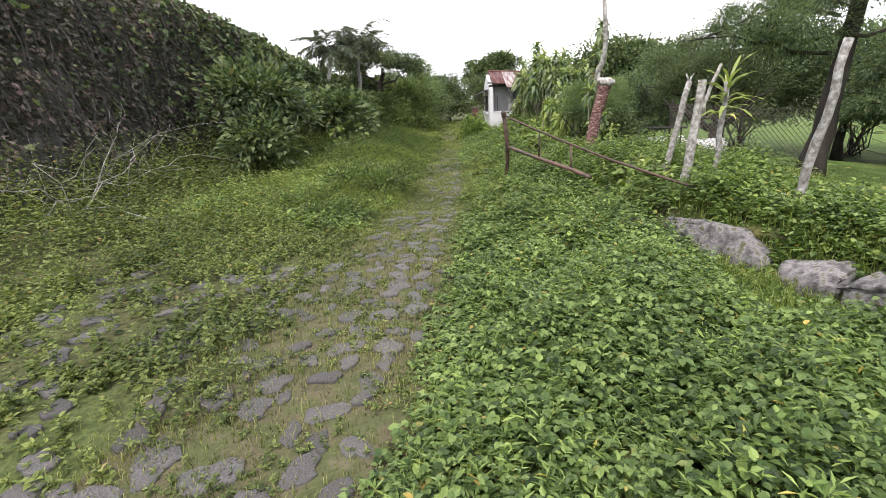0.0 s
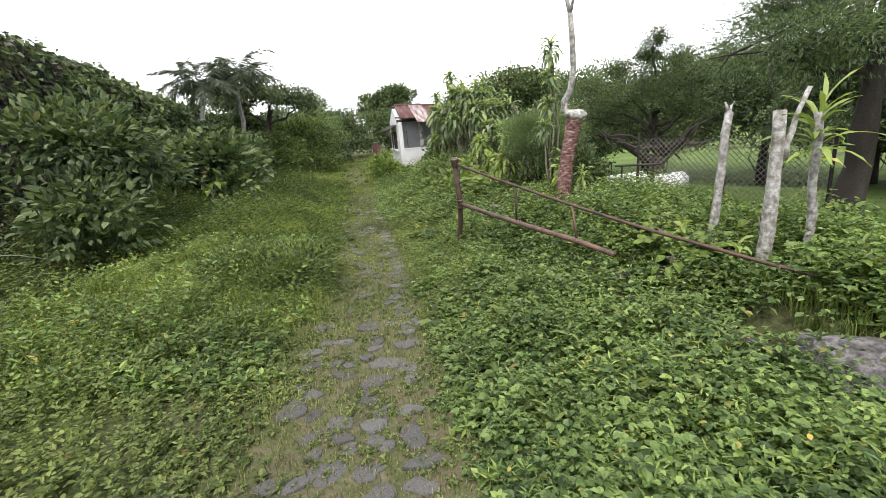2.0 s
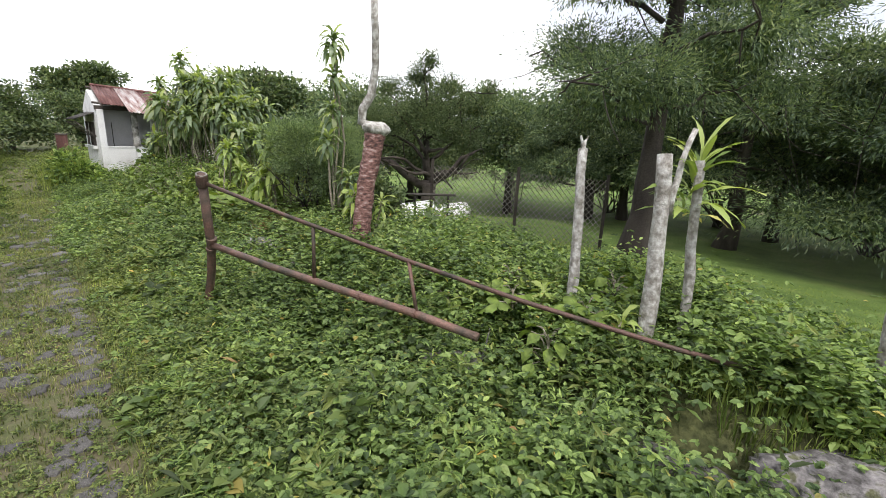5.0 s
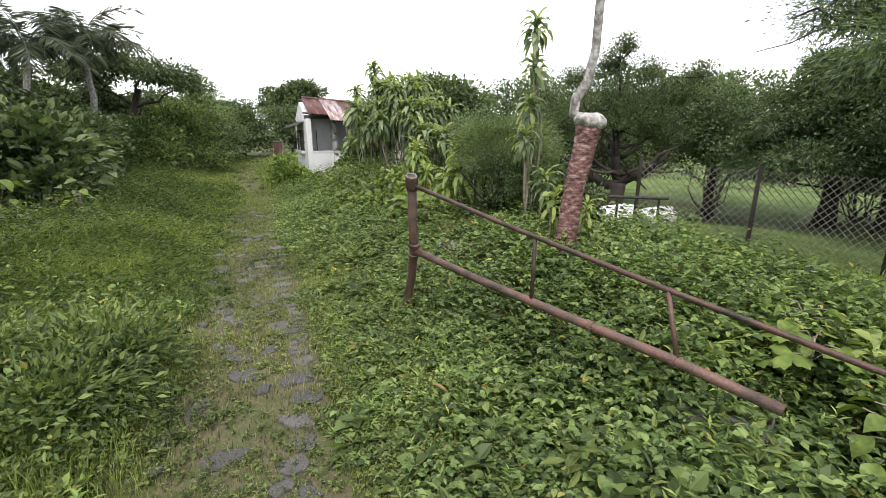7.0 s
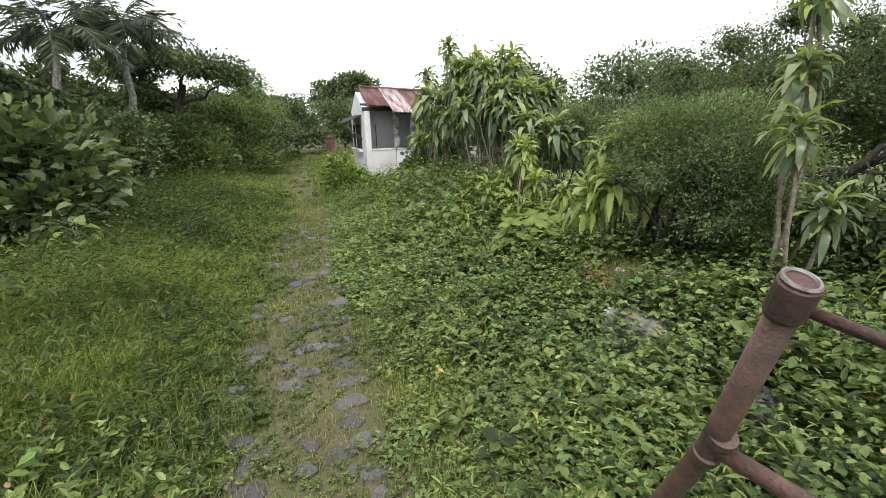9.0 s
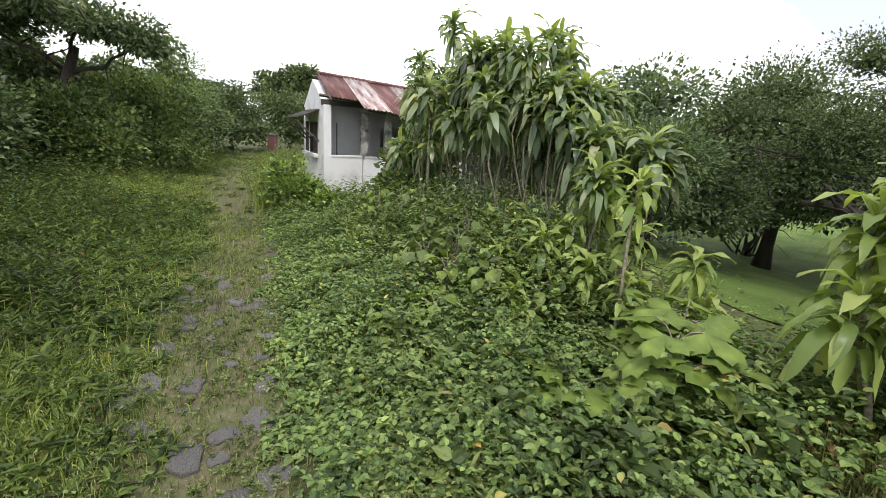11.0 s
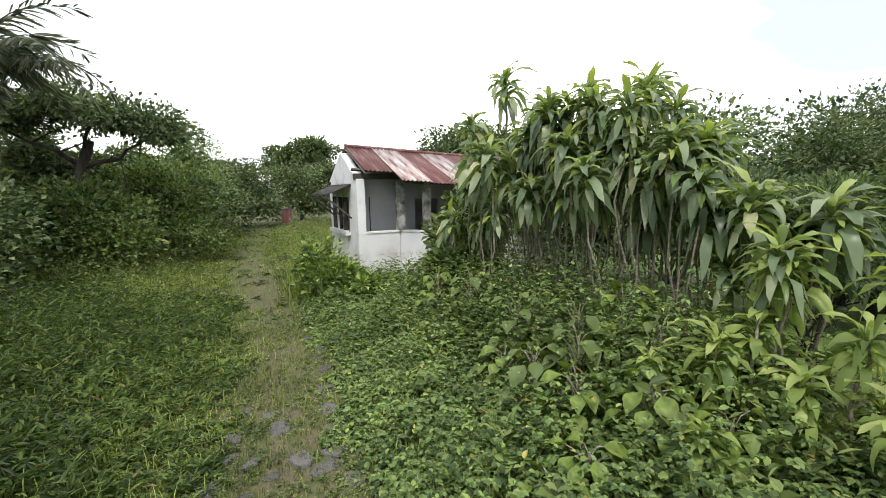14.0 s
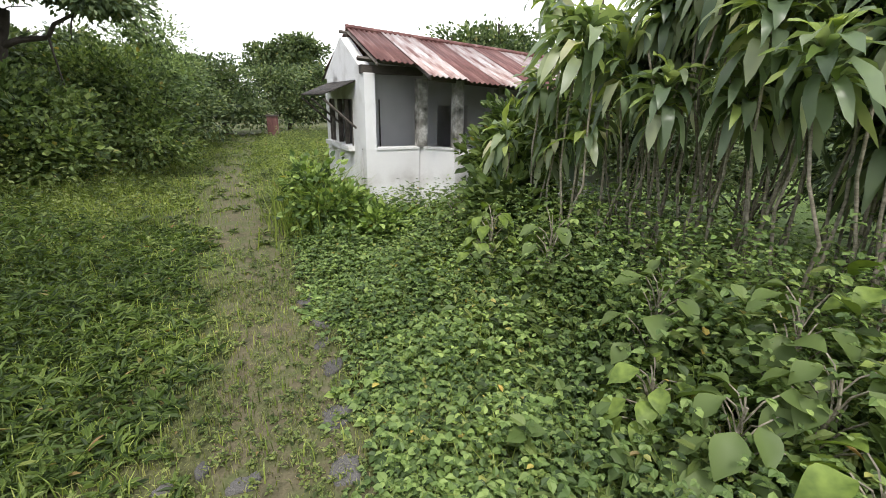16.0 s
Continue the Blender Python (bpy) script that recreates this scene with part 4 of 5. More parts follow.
part("limb", tube(bend((0.1, -0.12, 2.48), (0.32, -0.2, 3.4), 6, 0.05), np.linspace(0.02, 0.01, 6), 8), M_BARK_PALE, red, smooth_shade=True)


# ---- rusty pipe railing ----
def railing():
    t = thing("pipe_railing", (1.0, 7.1, 0.0), "rusty red-brown pipe railing, sagging down into the weeds", "railing")
    top, joint = np.array((0.0, 0, 1.26)), np.array((0.02, 0, 0.68))
    part("post", tube([(-0.05, 0.36, -0.1), (-0.03, 0.335, 0.06), (0.01, 0.28, 0.22), (0.028, 0.2, 0.42), (0.025, 0.08, 0.68), (-0.03, -0.13, 1.24)], 0.034, 16), M_RUST, t, smooth_shade=True)
    cap = part("cap", tube([(-0.024, -0.105, 1.17), (-0.025, -0.108, 1.18), (-0.031, -0.135, 1.255), (-0.0315, -0.137, 1.26)], [0.039, 0.043, 0.043, 0.039], 18), M_RUST, t, "rusty sleeve with an open ring top")
    part("ring", tube([(0.034 * math.cos(a) - 0.032, 0.034 * math.sin(a) - 0.138, 1.263 + 0.013 * math.sin(a)) for a in np.linspace(0, 2 * math.pi, 17)], 0.006, 6), M_WIRE, cap)
    for z in (0.64, 0.73):
        part("collar", tube([(0.026, 0.416 - 0.49 * z - 0.004, z - 0.012), (0.024, 0.416 - 0.49 * z - 0.016, z + 0.012)], 0.04, 18), M_RUST, t)
    low = np.array([(0.025, 0.08, 0.68), (0.3, -0.58, 0.63), (0.62, -1.2, 0.57), (0.86, -1.67, 0.53), (1.05, -2.06, 0.48)])
    high = np.array([(-0.02, -0.12, 1.2), (0.38, -0.78, 1.03), (0.85, -1.55, 0.85), (1.25, -2.2, 0.71), (1.75, -2.85, 0.56), (2.2, -3.35, 0.45)])
    part("lower_rail", tube(low, 0.026, 14), M_RUST, t, smooth_shade=True)
    part("upper_rail", tube(high, 0.014, 10), M_RUST, t, smooth_shade=True)
    for k in (0.4, 0.76):
        a = np.array([np.interp(k, np.linspace(0, 1, 5), low[:, i]) for i in range(3)])
        h = np.array([np.interp(a[0], high[:, 0], high[:, i]) for i in range(3)])
        part("baluster", tube([a, h], 0.012, 10), M_RUST, t, smooth_shade=True)
    for k in (0.55, 0.75):
        a = np.array([np.interp(k, np.linspace(0, 1, 5), low[:, i]) for i in range(3)])
        d = unit(low[-1] - low[0])
        part("weld_band", tube([a - d * 0.012, a + d * 0.012], 0.031, 14), M_RUST, t)


railing()


# ---- yard: pipe frames, wire fence, white wall ----
def pipe_frame(x, y, wide, high, turn, label):
    t = thing("goal_frame", (x, y, float(ground_z(x, y))), label, "goal frame", "goal frames on the lawn", turn)
    for s in (-wide / 2, wide / 2):
        part("leg", tube([(s, 0, -0.1), (s, 0, high)], 0.014, 8), M_IRON, t)
    part("crossbar", tube([(-wide / 2 - 0.1, 0, high), (wide / 2 + 0.1, 0, high)], 0.018, 8), M_IRON, t)


pipe_frame(3.95, 8.3, 0.45, 0.5, -30, "low dark iron pipe frame standing on the lawn")
pipe_frame(4.5, 10.95, 0.6, 0.48, -60, "low dark iron pipe frame near the gnarled tree")

fence = thing("wire_fence", (4.0, 8.4, 0.15), "slack rusty chain-link fence along the lawn", "fence")
A, B = np.array((0.0, 0.0, 0.0)), np.array((1.7, -1.6, -0.1))
wires = []
for k in np.linspace(-0.4, 1.0, 46):
    for s in (0, 1):
        lo, hi = (k, k + 0.4) if s else (k + 0.4, k)
        lo_c, hi_c = np.clip([lo, hi], 0, 1)
        z0, z1 = ((lo_c - lo) / (hi - lo) * 1.05, (hi_c - lo) / (hi - lo) * 1.05)
        if abs(hi_c - lo_c) > 0.01:
            wires.append(tube([A + (B - A) * lo_c + [0, 0, z0], A + (B - A) * (lo_c + hi_c) / 2 + [0.03, 0.03, (z0 + z1) / 2], A + (B - A) * hi_c + [0, 0, z1]], 0.0042, 3))
part("wire_mesh", join(wires), M_WIRE, fence)
for k in (0.0, 0.5, 1.0):
    part("post", tube([A + (B - A) * k - [0, 0, 0.1], A + (B - A) * k + [0.02, 0, 1.12]], 0.022, 8), M_BARK, fence)

low_wall = thing("low_white_wall", (3.6, 8.9, 0.3), "low whitewashed wall across the yard, green with age", "wall", turn=13)
for k in range(2):
    bw = bmesh.new()
    bmesh.ops.create_cube(bw, size=1.0, matrix=Matrix.Translation((0.5 + k, 0, 0.1 - 0.1 * k)) @ Matrix.Diagonal((0.97 if k != 1 else 0.7, 0.28, 0.36, 1)))
    bmesh.ops.bevel(bw, geom=bw.edges[:], offset=0.07, segments=3, affect="EDGES")
    part("wall_block", bw, M_PLASTER, low_wall, smooth_shade=True)
part("footing", box((-0.1, -0.12, -0.6), (2.0, 0.12, -0.2)), M_BASE, low_wall)


# ---- house ----
def corrugated(w, length, waves, rise=0.012):
    x = np.linspace(0, w, waves * 6 + 1)
    z = rise * np.sin(x / w * waves * 2 * np.pi)
    v = np.concatenate([np.stack([x, np.full_like(x, y), z + dz], -1) for y in (0, length) for dz in (0, -0.004)])
    n = len(x)
    i = np.arange(n - 1)
    top = np.stack([i, i + 1, 2 * n + i + 1, 2 * n + i], -1)
    bot = np.stack([n + i + 1, n + i, 3 * n + i, 3 * n + i + 1], -1)
    front = np.stack([n + i, n + i + 1, i + 1, i], -1)
    back = np.stack([2 * n + i, 2 * n + i + 1, 3 * n + i + 1, 3 * n + i], -1)
    return v, np.concatenate([top, bot, front, back]), np.zeros((0, 3), int)


def house():
    t = thing("house", (0.33, 17.8, -0.05), "small derelict white house with open porch and rusty red tin roof", "house", turn=9)
    L, D, sill, lint, ridge, fz = 4.2, 2.05, 1.0, 1.92, 2.55, 2.06
    lean = pose(0, 0, 0, 0, 3.6, 0)
    # porch: a short front, a return, and the long front that stands forward
    wall = part("porch_wall", box((0.0, 0.0, 0.2), (0.74, 0.15, sill)), M_PLASTER, t, "white plaster parapet with stains")
    part("sill_top", box((0.14, -0.015, sill), (0.74, 0.165, sill + 0.025)), M_PLASTER, wall)
    back = part("porch_wall", box((-0.06, 0.0, 0.2), (0.5, 0.12, sill)), M_PLASTER, t)
    back.matrix_basis = pose(0.78, 0.02, 0, 0, 0, -52)
    part("sill_top", box((0.0, -0.015, sill), (0.5, 0.135, sill + 0.025)), M_PLASTER, back)
    low = part("plinth", box((-0.07, -0.012, -0.3), (0.5, 0.13, 0.2)), M_BASE, t)
    low.matrix_basis = pose(0.78, 0.02, 0, 0, 0, -52)
    part("porch_wall", box((1.08, -0.42, 0.2), (L, -0.28, sill)), M_PLASTER, t)
    part("plinth", box((1.07, -0.435, -0.3), (L, -0.28, 0.2)), M_BASE, t)
    part("plinth", box((-0.01, -0.015, -0.3), (0.74, 0.16, 0.2)), M_BASE, t, "plaster base blackened by mould")
    part("pier", box((0.0, 0.0, sill), (0.14, 0.2, lint)), M_PLASTER, t, "white corner pier")
    for u, v, w in ((0.72, -0.02, 0.13), (1.06, -0.42, 0.11), (1.7, -0.42, 0.11), (2.5, -0.42, 0.11), (3.4, -0.42, 0.11)):
        part("column", box((u, v, sill + 0.025), (u + w, v + 0.13, lint - 0.06 * u)), M_BASE, t, "porch column with flaking white paint")
    part("eave_beam", box((-0.02, 0.02, lint), (0.8, 0.13, lint + 0.1)), M_TIMBER, t, "dark weathered eave beam")
    part("eave_beam", box((0.6, -0.4, lint - 0.03), (L, -0.3, lint + 0.06)), M_TIMBER, t).matrix_basis = lean
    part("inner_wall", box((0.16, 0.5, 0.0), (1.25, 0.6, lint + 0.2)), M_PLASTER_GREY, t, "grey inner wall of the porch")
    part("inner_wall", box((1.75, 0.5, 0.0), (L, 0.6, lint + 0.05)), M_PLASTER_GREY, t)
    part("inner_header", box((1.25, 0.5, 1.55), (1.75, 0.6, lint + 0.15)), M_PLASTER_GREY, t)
    part("conduit", tube([(0.36, 0.49, 0.7), (0.36, 0.49, 1.62)], 0.01, 6), M_IRON, t)
    part("porch_floor", box((0.16, 0.16, 0.0), (L, D, 0.15)), M_BASE, t)
    part("back_wall", box((0.0, D - 0.15, 0.0), (L, D, lint - 0.15)), M_PLASTER, t)
    part("end_wall", box((L - 0.15, 0.16, 0.0), (L, D - 0.15, lint - 0.2)), M_PLASTER, t)
    side = part("side_wall", join([box((0.0, 0.2, -0.3), (0.15, D - 0.15, 1.0)), box((0.0, 0.2, 1.0), (0.15, 0.55, lint)), box((0.0, 1.3, 1.0), (0.15, 1.5, lint)), box((0.0, 1.8, 1.0), (0.15, D - 0.15, lint)), box((0.0, 0.55, 1.62), (0.15, 1.8, lint))]), M_PLASTER, t, "white gable wall")
    gable = (np.array([(x, y, z) for x in (0.0, 0.15) for y, z in ((0.0, lint), (D, lint), (D / 2, ridge - 0.12))], float), np.array([(0, 1, 4, 3), (1, 2, 5, 4), (2, 0, 3, 5)]), np.array([(0, 2, 1), (3, 4, 5)]))
    part("gable", gable, M_PLASTER, side)
    # a thin dark panel fills each opening in place of the room's shade
    for y0, y1 in ((0.55, 1.3), (1.5, 1.8)):
        win = part("window", box((0.1, y0, 1.0), (0.13, y1, 1.62)), M_UNLIT_ROOM, t, "broken window opening closed by a panel painted as dark as an unlit room")
        part("window_sill", box((-0.09, y0 - 0.04, 0.94), (0.08, y1 + 0.04, 1.005)), M_PLASTER, win)
        for y in (y0, (y0 + y1) / 2 - 0.02, y1 - 0.04):
            part("window_frame", box((-0.01, y, 1.005), (0.05, y + 0.04, 1.62)), M_TIMBER, win)
    # roof sheets, front and back; the front ones over the porch reach further out
    me_sheet = {}
    for k in range(9):
        far = -0.3 if k == 0 else -0.72
        pitch = math.atan2(ridge - fz, D / 2 + 0.3)
        drop = (far + 0.3) * math.tan(pitch)
        key = (k in (1, 3, 5, 6), k == 0)
        if key not in me_sheet:
            me_sheet[key] = piece_mesh("roof_sheet", corrugated(0.52, (D / 2 - far) / math.cos(pitch) + 0.02, 7), M_SHEET_PALE if key[0] else M_SHEET, True)
        u = -0.06 + k * 0.495
        front = new("roof_sheet", me_sheet[key])
        front.parent = t
        front.matrix_basis = lean @ pose(u, far, fz + drop + 0.01 * math.sin(k * 1.9) + 0.004 * (k % 2), math.degrees(pitch), 0, 0)
        rear = new("roof_sheet", me_sheet[key])
        rear.parent = t
        rear.matrix_basis = lean @ pose(u + 0.52, D - far, fz + drop + 0.01 * math.sin(k * 1.9), math.degrees(pitch), 0, 180)
    part("ridge_cap", tube([(-0.07, D / 2, ridge + 0.012), (4.35, D / 2, ridge + 0.012)], 0.035, 10), M_SHEET, t).matrix_basis = lean
    for a, c in (((-0.04, -0.28, fz - 0.05), (-0.04, D / 2, ridge - 0.05)), ((-0.04, D + 0.5, fz - 0.14), (-0.04, D / 2, ridge - 0.05))):
        part("verge_board", tube([a, c], 0.022, 4), M_TIMBER, t).matrix_basis = lean
    part("purlin", tube([(-0.2, 0.02, fz + 0.02), (0.9, 0.02, fz + 0.02)], 0.028, 4), M_TIMBER, t, "protruding dark roof timber").matrix_basis = lean
    part("purlin", tube([(-0.16, D / 2, ridge - 0.06), (0.9, D / 2, ridge - 0.06)], 0.022, 4), M_TIMBER, t).matrix_basis = lean
    for u in (0.5, 1.1, 1.8, 2.6, 3.4):
        part("rafter", tube([(u, -0.6, fz - 0.16), (u, 0.5, fz + 0.24)], 0.022, 4), M_TIMBER, t).matrix_basis = lean
    # awning on the gable side
    aw = part("awning", piece_mesh("awning", corrugated(1.5, 0.5, 14), M_IRON, True), M_IRON, t, "sagging grey tin awning over the windows")
    aw.matrix_basis = pose(0.03, 0.35, 1.86, -22, 0, 90)
    for y in (0.4, 1.1, 1.75):
        part("awning_strut", tube([(0.0, y, 1.25), (-0.42, y, 1.62)], 0.016, 6), M_TIMBER, aw).matrix_parent_inverse = aw.matrix_basis.inverted()
    return t


house()
hut = thing("red_shed", (-1.3, 33.0, 0.0), "small rusty red shed far down the lane", "shed")
part("shed_wall", box((-0.22, -0.2, 0), (0.22, 0.2, 0.85)), M_SHEET, hut)
part("shed_roof", box((-0.26, -0.24, 0.85), (0.26, 0.24, 0.9)), M_TIMBER, hut)


# ---- rocks ----
def rock(x, y, z, size, turn, seed, label, mat=M_ROCK, group="edging boulders"):
    b = bmesh.new()
    rng = np.random.default_rng(seed + 500)
    p = rng.normal(size=(26, 3))
    p = np.sign(p) * np.abs(p / np.abs(p).max(1, keepdims=True)) ** 0.75 * 0.5
    for v in p * rng.uniform(0.86, 1.0, (26, 1)):
        b.verts.new(v * size)
    bmesh.ops.convex_hull(b, input=b.verts[:])
    bmesh.ops.delete(b, geom=[v for v in b.verts if not v.link_faces], context="VERTS")
    bmesh.ops.bevel(b, geom=b.edges[:], offset=0.018, segments=2, affect="EDGES")
    bmesh.ops.triangulate(b, faces=b.faces[:])
    bmesh.ops.subdivide_edges(b, edges=[e for e in b.edges if e.calc_length() > 0.08], cuts=4, use_grid_fill=True)
    off = Vector((seed * 3.7, seed * 1.3, 0))
    for v in b.verts:
        v.co += v.co.normalized() * min(1.0, 1.6 * min(size)) ** 2 * (0.08 * noise.noise(v.co * 4 + off) + 0.045 * noise.noise(v.co * 12 + off) + 0.014 * noise.noise(v.co * 40 + off))
    ob = part("boulder", b, mat, None, "", True)
    ob.matrix_basis = pose(x, y, z, 0, 0, turn)
    return tagged(ob, label, "boulder", group)


rock(2.96, 3.4, 0.06, (0.52, 1.08, 0.58), 37, 1, "long flat-faced grey boulder edging the bank")
rock(2.6, 4.0, 0.0, (0.46, 0.62, 0.5), 30, 2, "squarish grey boulder edging the bank")
rock(3.3, 2.62, 0.05, (0.46, 0.5, 0.44), 20, 14, "dark grey boulder wedged beside a longer one")
rock(2.42, 4.55, -0.02, (0.4, 0.5, 0.42), 8, 3, "grey boulder half hidden by creepers")
rock(3.5, 2.1, 0.1, (0.5, 0.62, 0.5), 10, 4, "grey boulder at the bank's foot")
rock(3.55, 1.45, 0.1, (0.5, 0.7, 0.56), -10, 5, "grey boulder at the bank's foot")
rock(3.3, 3.2, 0.27, (0.36, 0.62, 0.16), 40, 6, "mossy flat stone on the bank", M_MOSSY)
rock(2.1, 5.35, 0.12, (0.3, 0.42, 0.3), 25, 15, "grey stone showing between creeper leaves")
rock(1.85, 8.75, 0.14, (0.22, 0.5, 0.4), 35, 7, "flat whitish stone among creepers", M_BASE, "stones among the weeds")
rock(1.9, 7.8, 0.13, (0.24, 0.28, 0.42), 15, 8, "pale stone block beside the pipe post", M_ROCK, "stones among the weeds")
rock(1.35, 7.0, 0.04, (0.3, 0.34, 0.12), 0, 9, "low stone under the pipe railing", M_ROCK, "stones among the weeds")
rock(2.3, 9.45, 0.3, (0.26, 0.42, 0.14), 50, 10, "flat whitish stone slab on the bank", M_BASE, "stones among the weeds")
rock(2.45, 9.12, 0.32, (0.24, 0.34, 0.14), 10, 13, "flat whitish stone slab on the bank", M_BASE, "stones among the weeds")
rock(0.9, 17.5, -0.05, (0.5, 0.3, 0.22), 5, 11, "broken concrete step at the house's base", M_BASE, "stones among the weeds")
rock(-3.6, 4.6, 0.1, (0.36, 0.26, 0.12), 20, 12, "pale flat stone in the weeds", M_BASE, "stones among the weeds")


# ---- broad-leaved plants ----
def lobed_leaf(r=0.2):
    a = np.linspace(-2.75, 2.75, 29)
    rad = r * (0.3 + 0.7 * np.abs(np.cos(a * 1.65)) ** 1.1) * (1 - 0.16 * np.abs(np.sin(a * 8)))
    v = np.stack([rad * np.cos(a) + 0.05, rad * np.sin(a), -0.25 * rad * rad / r + 0.02 * np.cos(a * 3.3)], -1)
    v = np.concatenate([[(0, 0, 0.0)], v])
    i = np.arange(1, 29)
    return v, np.zeros((0, 4), int), np.stack([0 * i, i, i + 1], -1)


def oval_leaf(r=0.12):
    k = np.linspace(0, 1, 8)
    w = r * np.array([0.06, 0.5, 0.84, 0.98, 0.92, 0.68, 0.34, 0.01])
    x = k * r * 2.75
    mid = np.stack([x, 0 * x, -0.9 * r * k * k], -1)
    wav = 0.1 * r * np.sin(k * 9)
    lf = mid + np.stack([0 * x, w, 0.4 * w + wav], -1)
    rt = mid + np.stack([0 * x, -w, 0.4 * w - wav], -1)
    v = np.stack([lf, mid, rt], 1).reshape(-1, 3)
    j = np.arange(7)
    return v, np.concatenate([np.stack([j * 3, j * 3 + 1, j * 3 + 4, j * 3 + 3], -1), np.stack([j * 3 + 1, j * 3 + 2, j * 3 + 5, j * 3 + 4], -1)]), np.zeros((0, 3), int)


ME_LOBED = piece_mesh("leaf", lobed_leaf(), M_LOBED, True)
ME_OVAL = piece_mesh("leaf", oval_leaf(), M_LOBED, True)
ME_OVAL_DARK = piece_mesh("leaf", oval_leaf(), M_BUSH, True)


def big_leaf_plant(name, x, y, high, n, me, size, label, group, seed, wide=0.3):
    g = float(ground_z(x, y))
    t = thing(name, (x, y, g - 0.02), label, "plant", group)
    rng = np.random.default_rng(seed)
    part("stem", tube(bend((0, 0, 0), (0, 0, high * 0.85), 6, 0.05, rng=rng), np.linspace(0.014, 0.006, 6), 6), M_CANE, t)
    for i in range(n):
        a = i * 137.5 + rng.normal() * 14
        k = (i + 0.5) / n
        reach = wide * (0.45 + 0.75 * (1 - k)) * rng.uniform(0.7, 1.1)
        z = high * (0.35 + 0.65 * k) * rng.uniform(0.92, 1.05)
        c, s = math.cos(radians(a)), math.sin(radians(a))
        foot, tip = np.array([0, 0, high * 0.8 * k]), np.array([c * reach * 0.6, s * reach * 0.6, z])
        part("stalk", tube([foot, (foot + tip) / 2 + [0, 0, 0.03], tip], 0.004, 4), M_CANE, t)
        ob = new("leaf", me)
        ob.parent = t
        ob.matrix_basis = Matrix.Translation(tip) @ pose(0, 0, 0, rng.normal() * 10, 12 + 22 * (1 - k) + rng.normal() * 8, a) @ Matrix.Scale(size * rng.uniform(0.75, 1.15), 4)
    return t


big_leaf_plant("lobed_plant", 1.75, 10.6, 0.58, 24, ME_LOBED, 1.05, "bright green plant with large deeply lobed leaves", "lobed plants by the stones", 201, 0.52)
big_leaf_plant("lobed_plant", 1.3, 10.75, 0.34, 16, ME_LOBED, 1.0, "bright green plant with large deeply lobed leaves", "lobed plants by the stones", 202, 0.42)
big_leaf_plant("lobed_plant", 2.05, 10.85, 0.5, 18, ME_LOBED, 1.0, "bright green plant with large deeply lobed leaves", "lobed plants by the stones", 203, 0.44)
rng = np.random.default_rng(210)
for k, (x, y, h, s, me) in enumerate([(1.1, 12.5, 0.55, 1.0, ME_OVAL), (1.35, 12.1, 0.6, 1.0, ME_OVAL), (1.5, 13.1, 0.85, 0.95, ME_OVAL_DARK), (1.75, 12.5, 0.85, 1.0, ME_OVAL_DARK), (1.85, 13.0, 0.9, 1.0, ME_OVAL), (1.3, 12.8, 0.75, 1.0, ME_OVAL_DARK), (1.0, 12.9, 0.6, 1.0, ME_OVAL_DARK), (1.2, 13.6, 0.8, 0.9, ME_OVAL_DARK), (0.95, 13.3, 0.45, 0.9, ME_OVAL), (1.55, 13.9, 0.8, 0.85, ME_OVAL_DARK), (1.15, 14.6, 0.85, 0.85, ME_OVAL_DARK), (0.95, 15.2, 0.8, 0.9, ME_OVAL), (1.6, 11.8, 0.5, 1.0, ME_OVAL), (0.85, 12.0, 0.35, 0.9, ME_OVAL), (2.5, 4.9, 0.35, 0.7, ME_OVAL), (2.75, 5.5, 0.4, 0.7, ME_OVAL), (3.3, 5.0, 0.4, 0.8, ME_OVAL), (2.4, 6.0, 0.3, 0.6, ME_OVAL), (1.0, 16.2, 0.7, 0.9, ME_OVAL_DARK), (0.55, 11.9, 0.3, 0.8, ME_OVAL), (-3.1, 10.5, 0.7, 1.0, ME_OVAL_DARK), (-3.5, 11.0, 1.0, 1.1, ME_OVAL), (-2.8, 11.4, 0.8, 1.0, ME_OVAL)]):
    big_leaf_plant("broad_leaf_plant", x, y, h, 20, me, s * (0.54 if x > 0 and y > 11 else 0.5), "green weed with broad pointed oval leaves", "broad-leaved weeds", 220 + k, 0.3)
for k, (x, y, h) in enumerate(((2.62, 5.35, 0.34), (2.78, 4.85, 0.36), (2.35, 5.75, 0.28), (3.15, 4.15, 0.3))):
    big_leaf_plant("lobed_plant", x, y, h, 10, ME_LOBED, 0.62, "pale green lobed-leaved plant at a fence post's foot", "lobed plants by the posts", 260 + k, 0.34)
dracaena(2.72, 5.15, [(0.0, 0.0, 0.3), (0.12, 0.1, 0.22)], "young dracaena shoot with upright yellow-green leaves by a post", "dracaenas by the posts", 140, 0.5, 0.01, SPARSE)
dracaena(2.82, 4.62, [(0.0, 0.0, 0.26)], "young dracaena shoot with upright yellow-green leaves by a post", "dracaenas by the posts", 141, 0.55, 0.01, SPARSE)
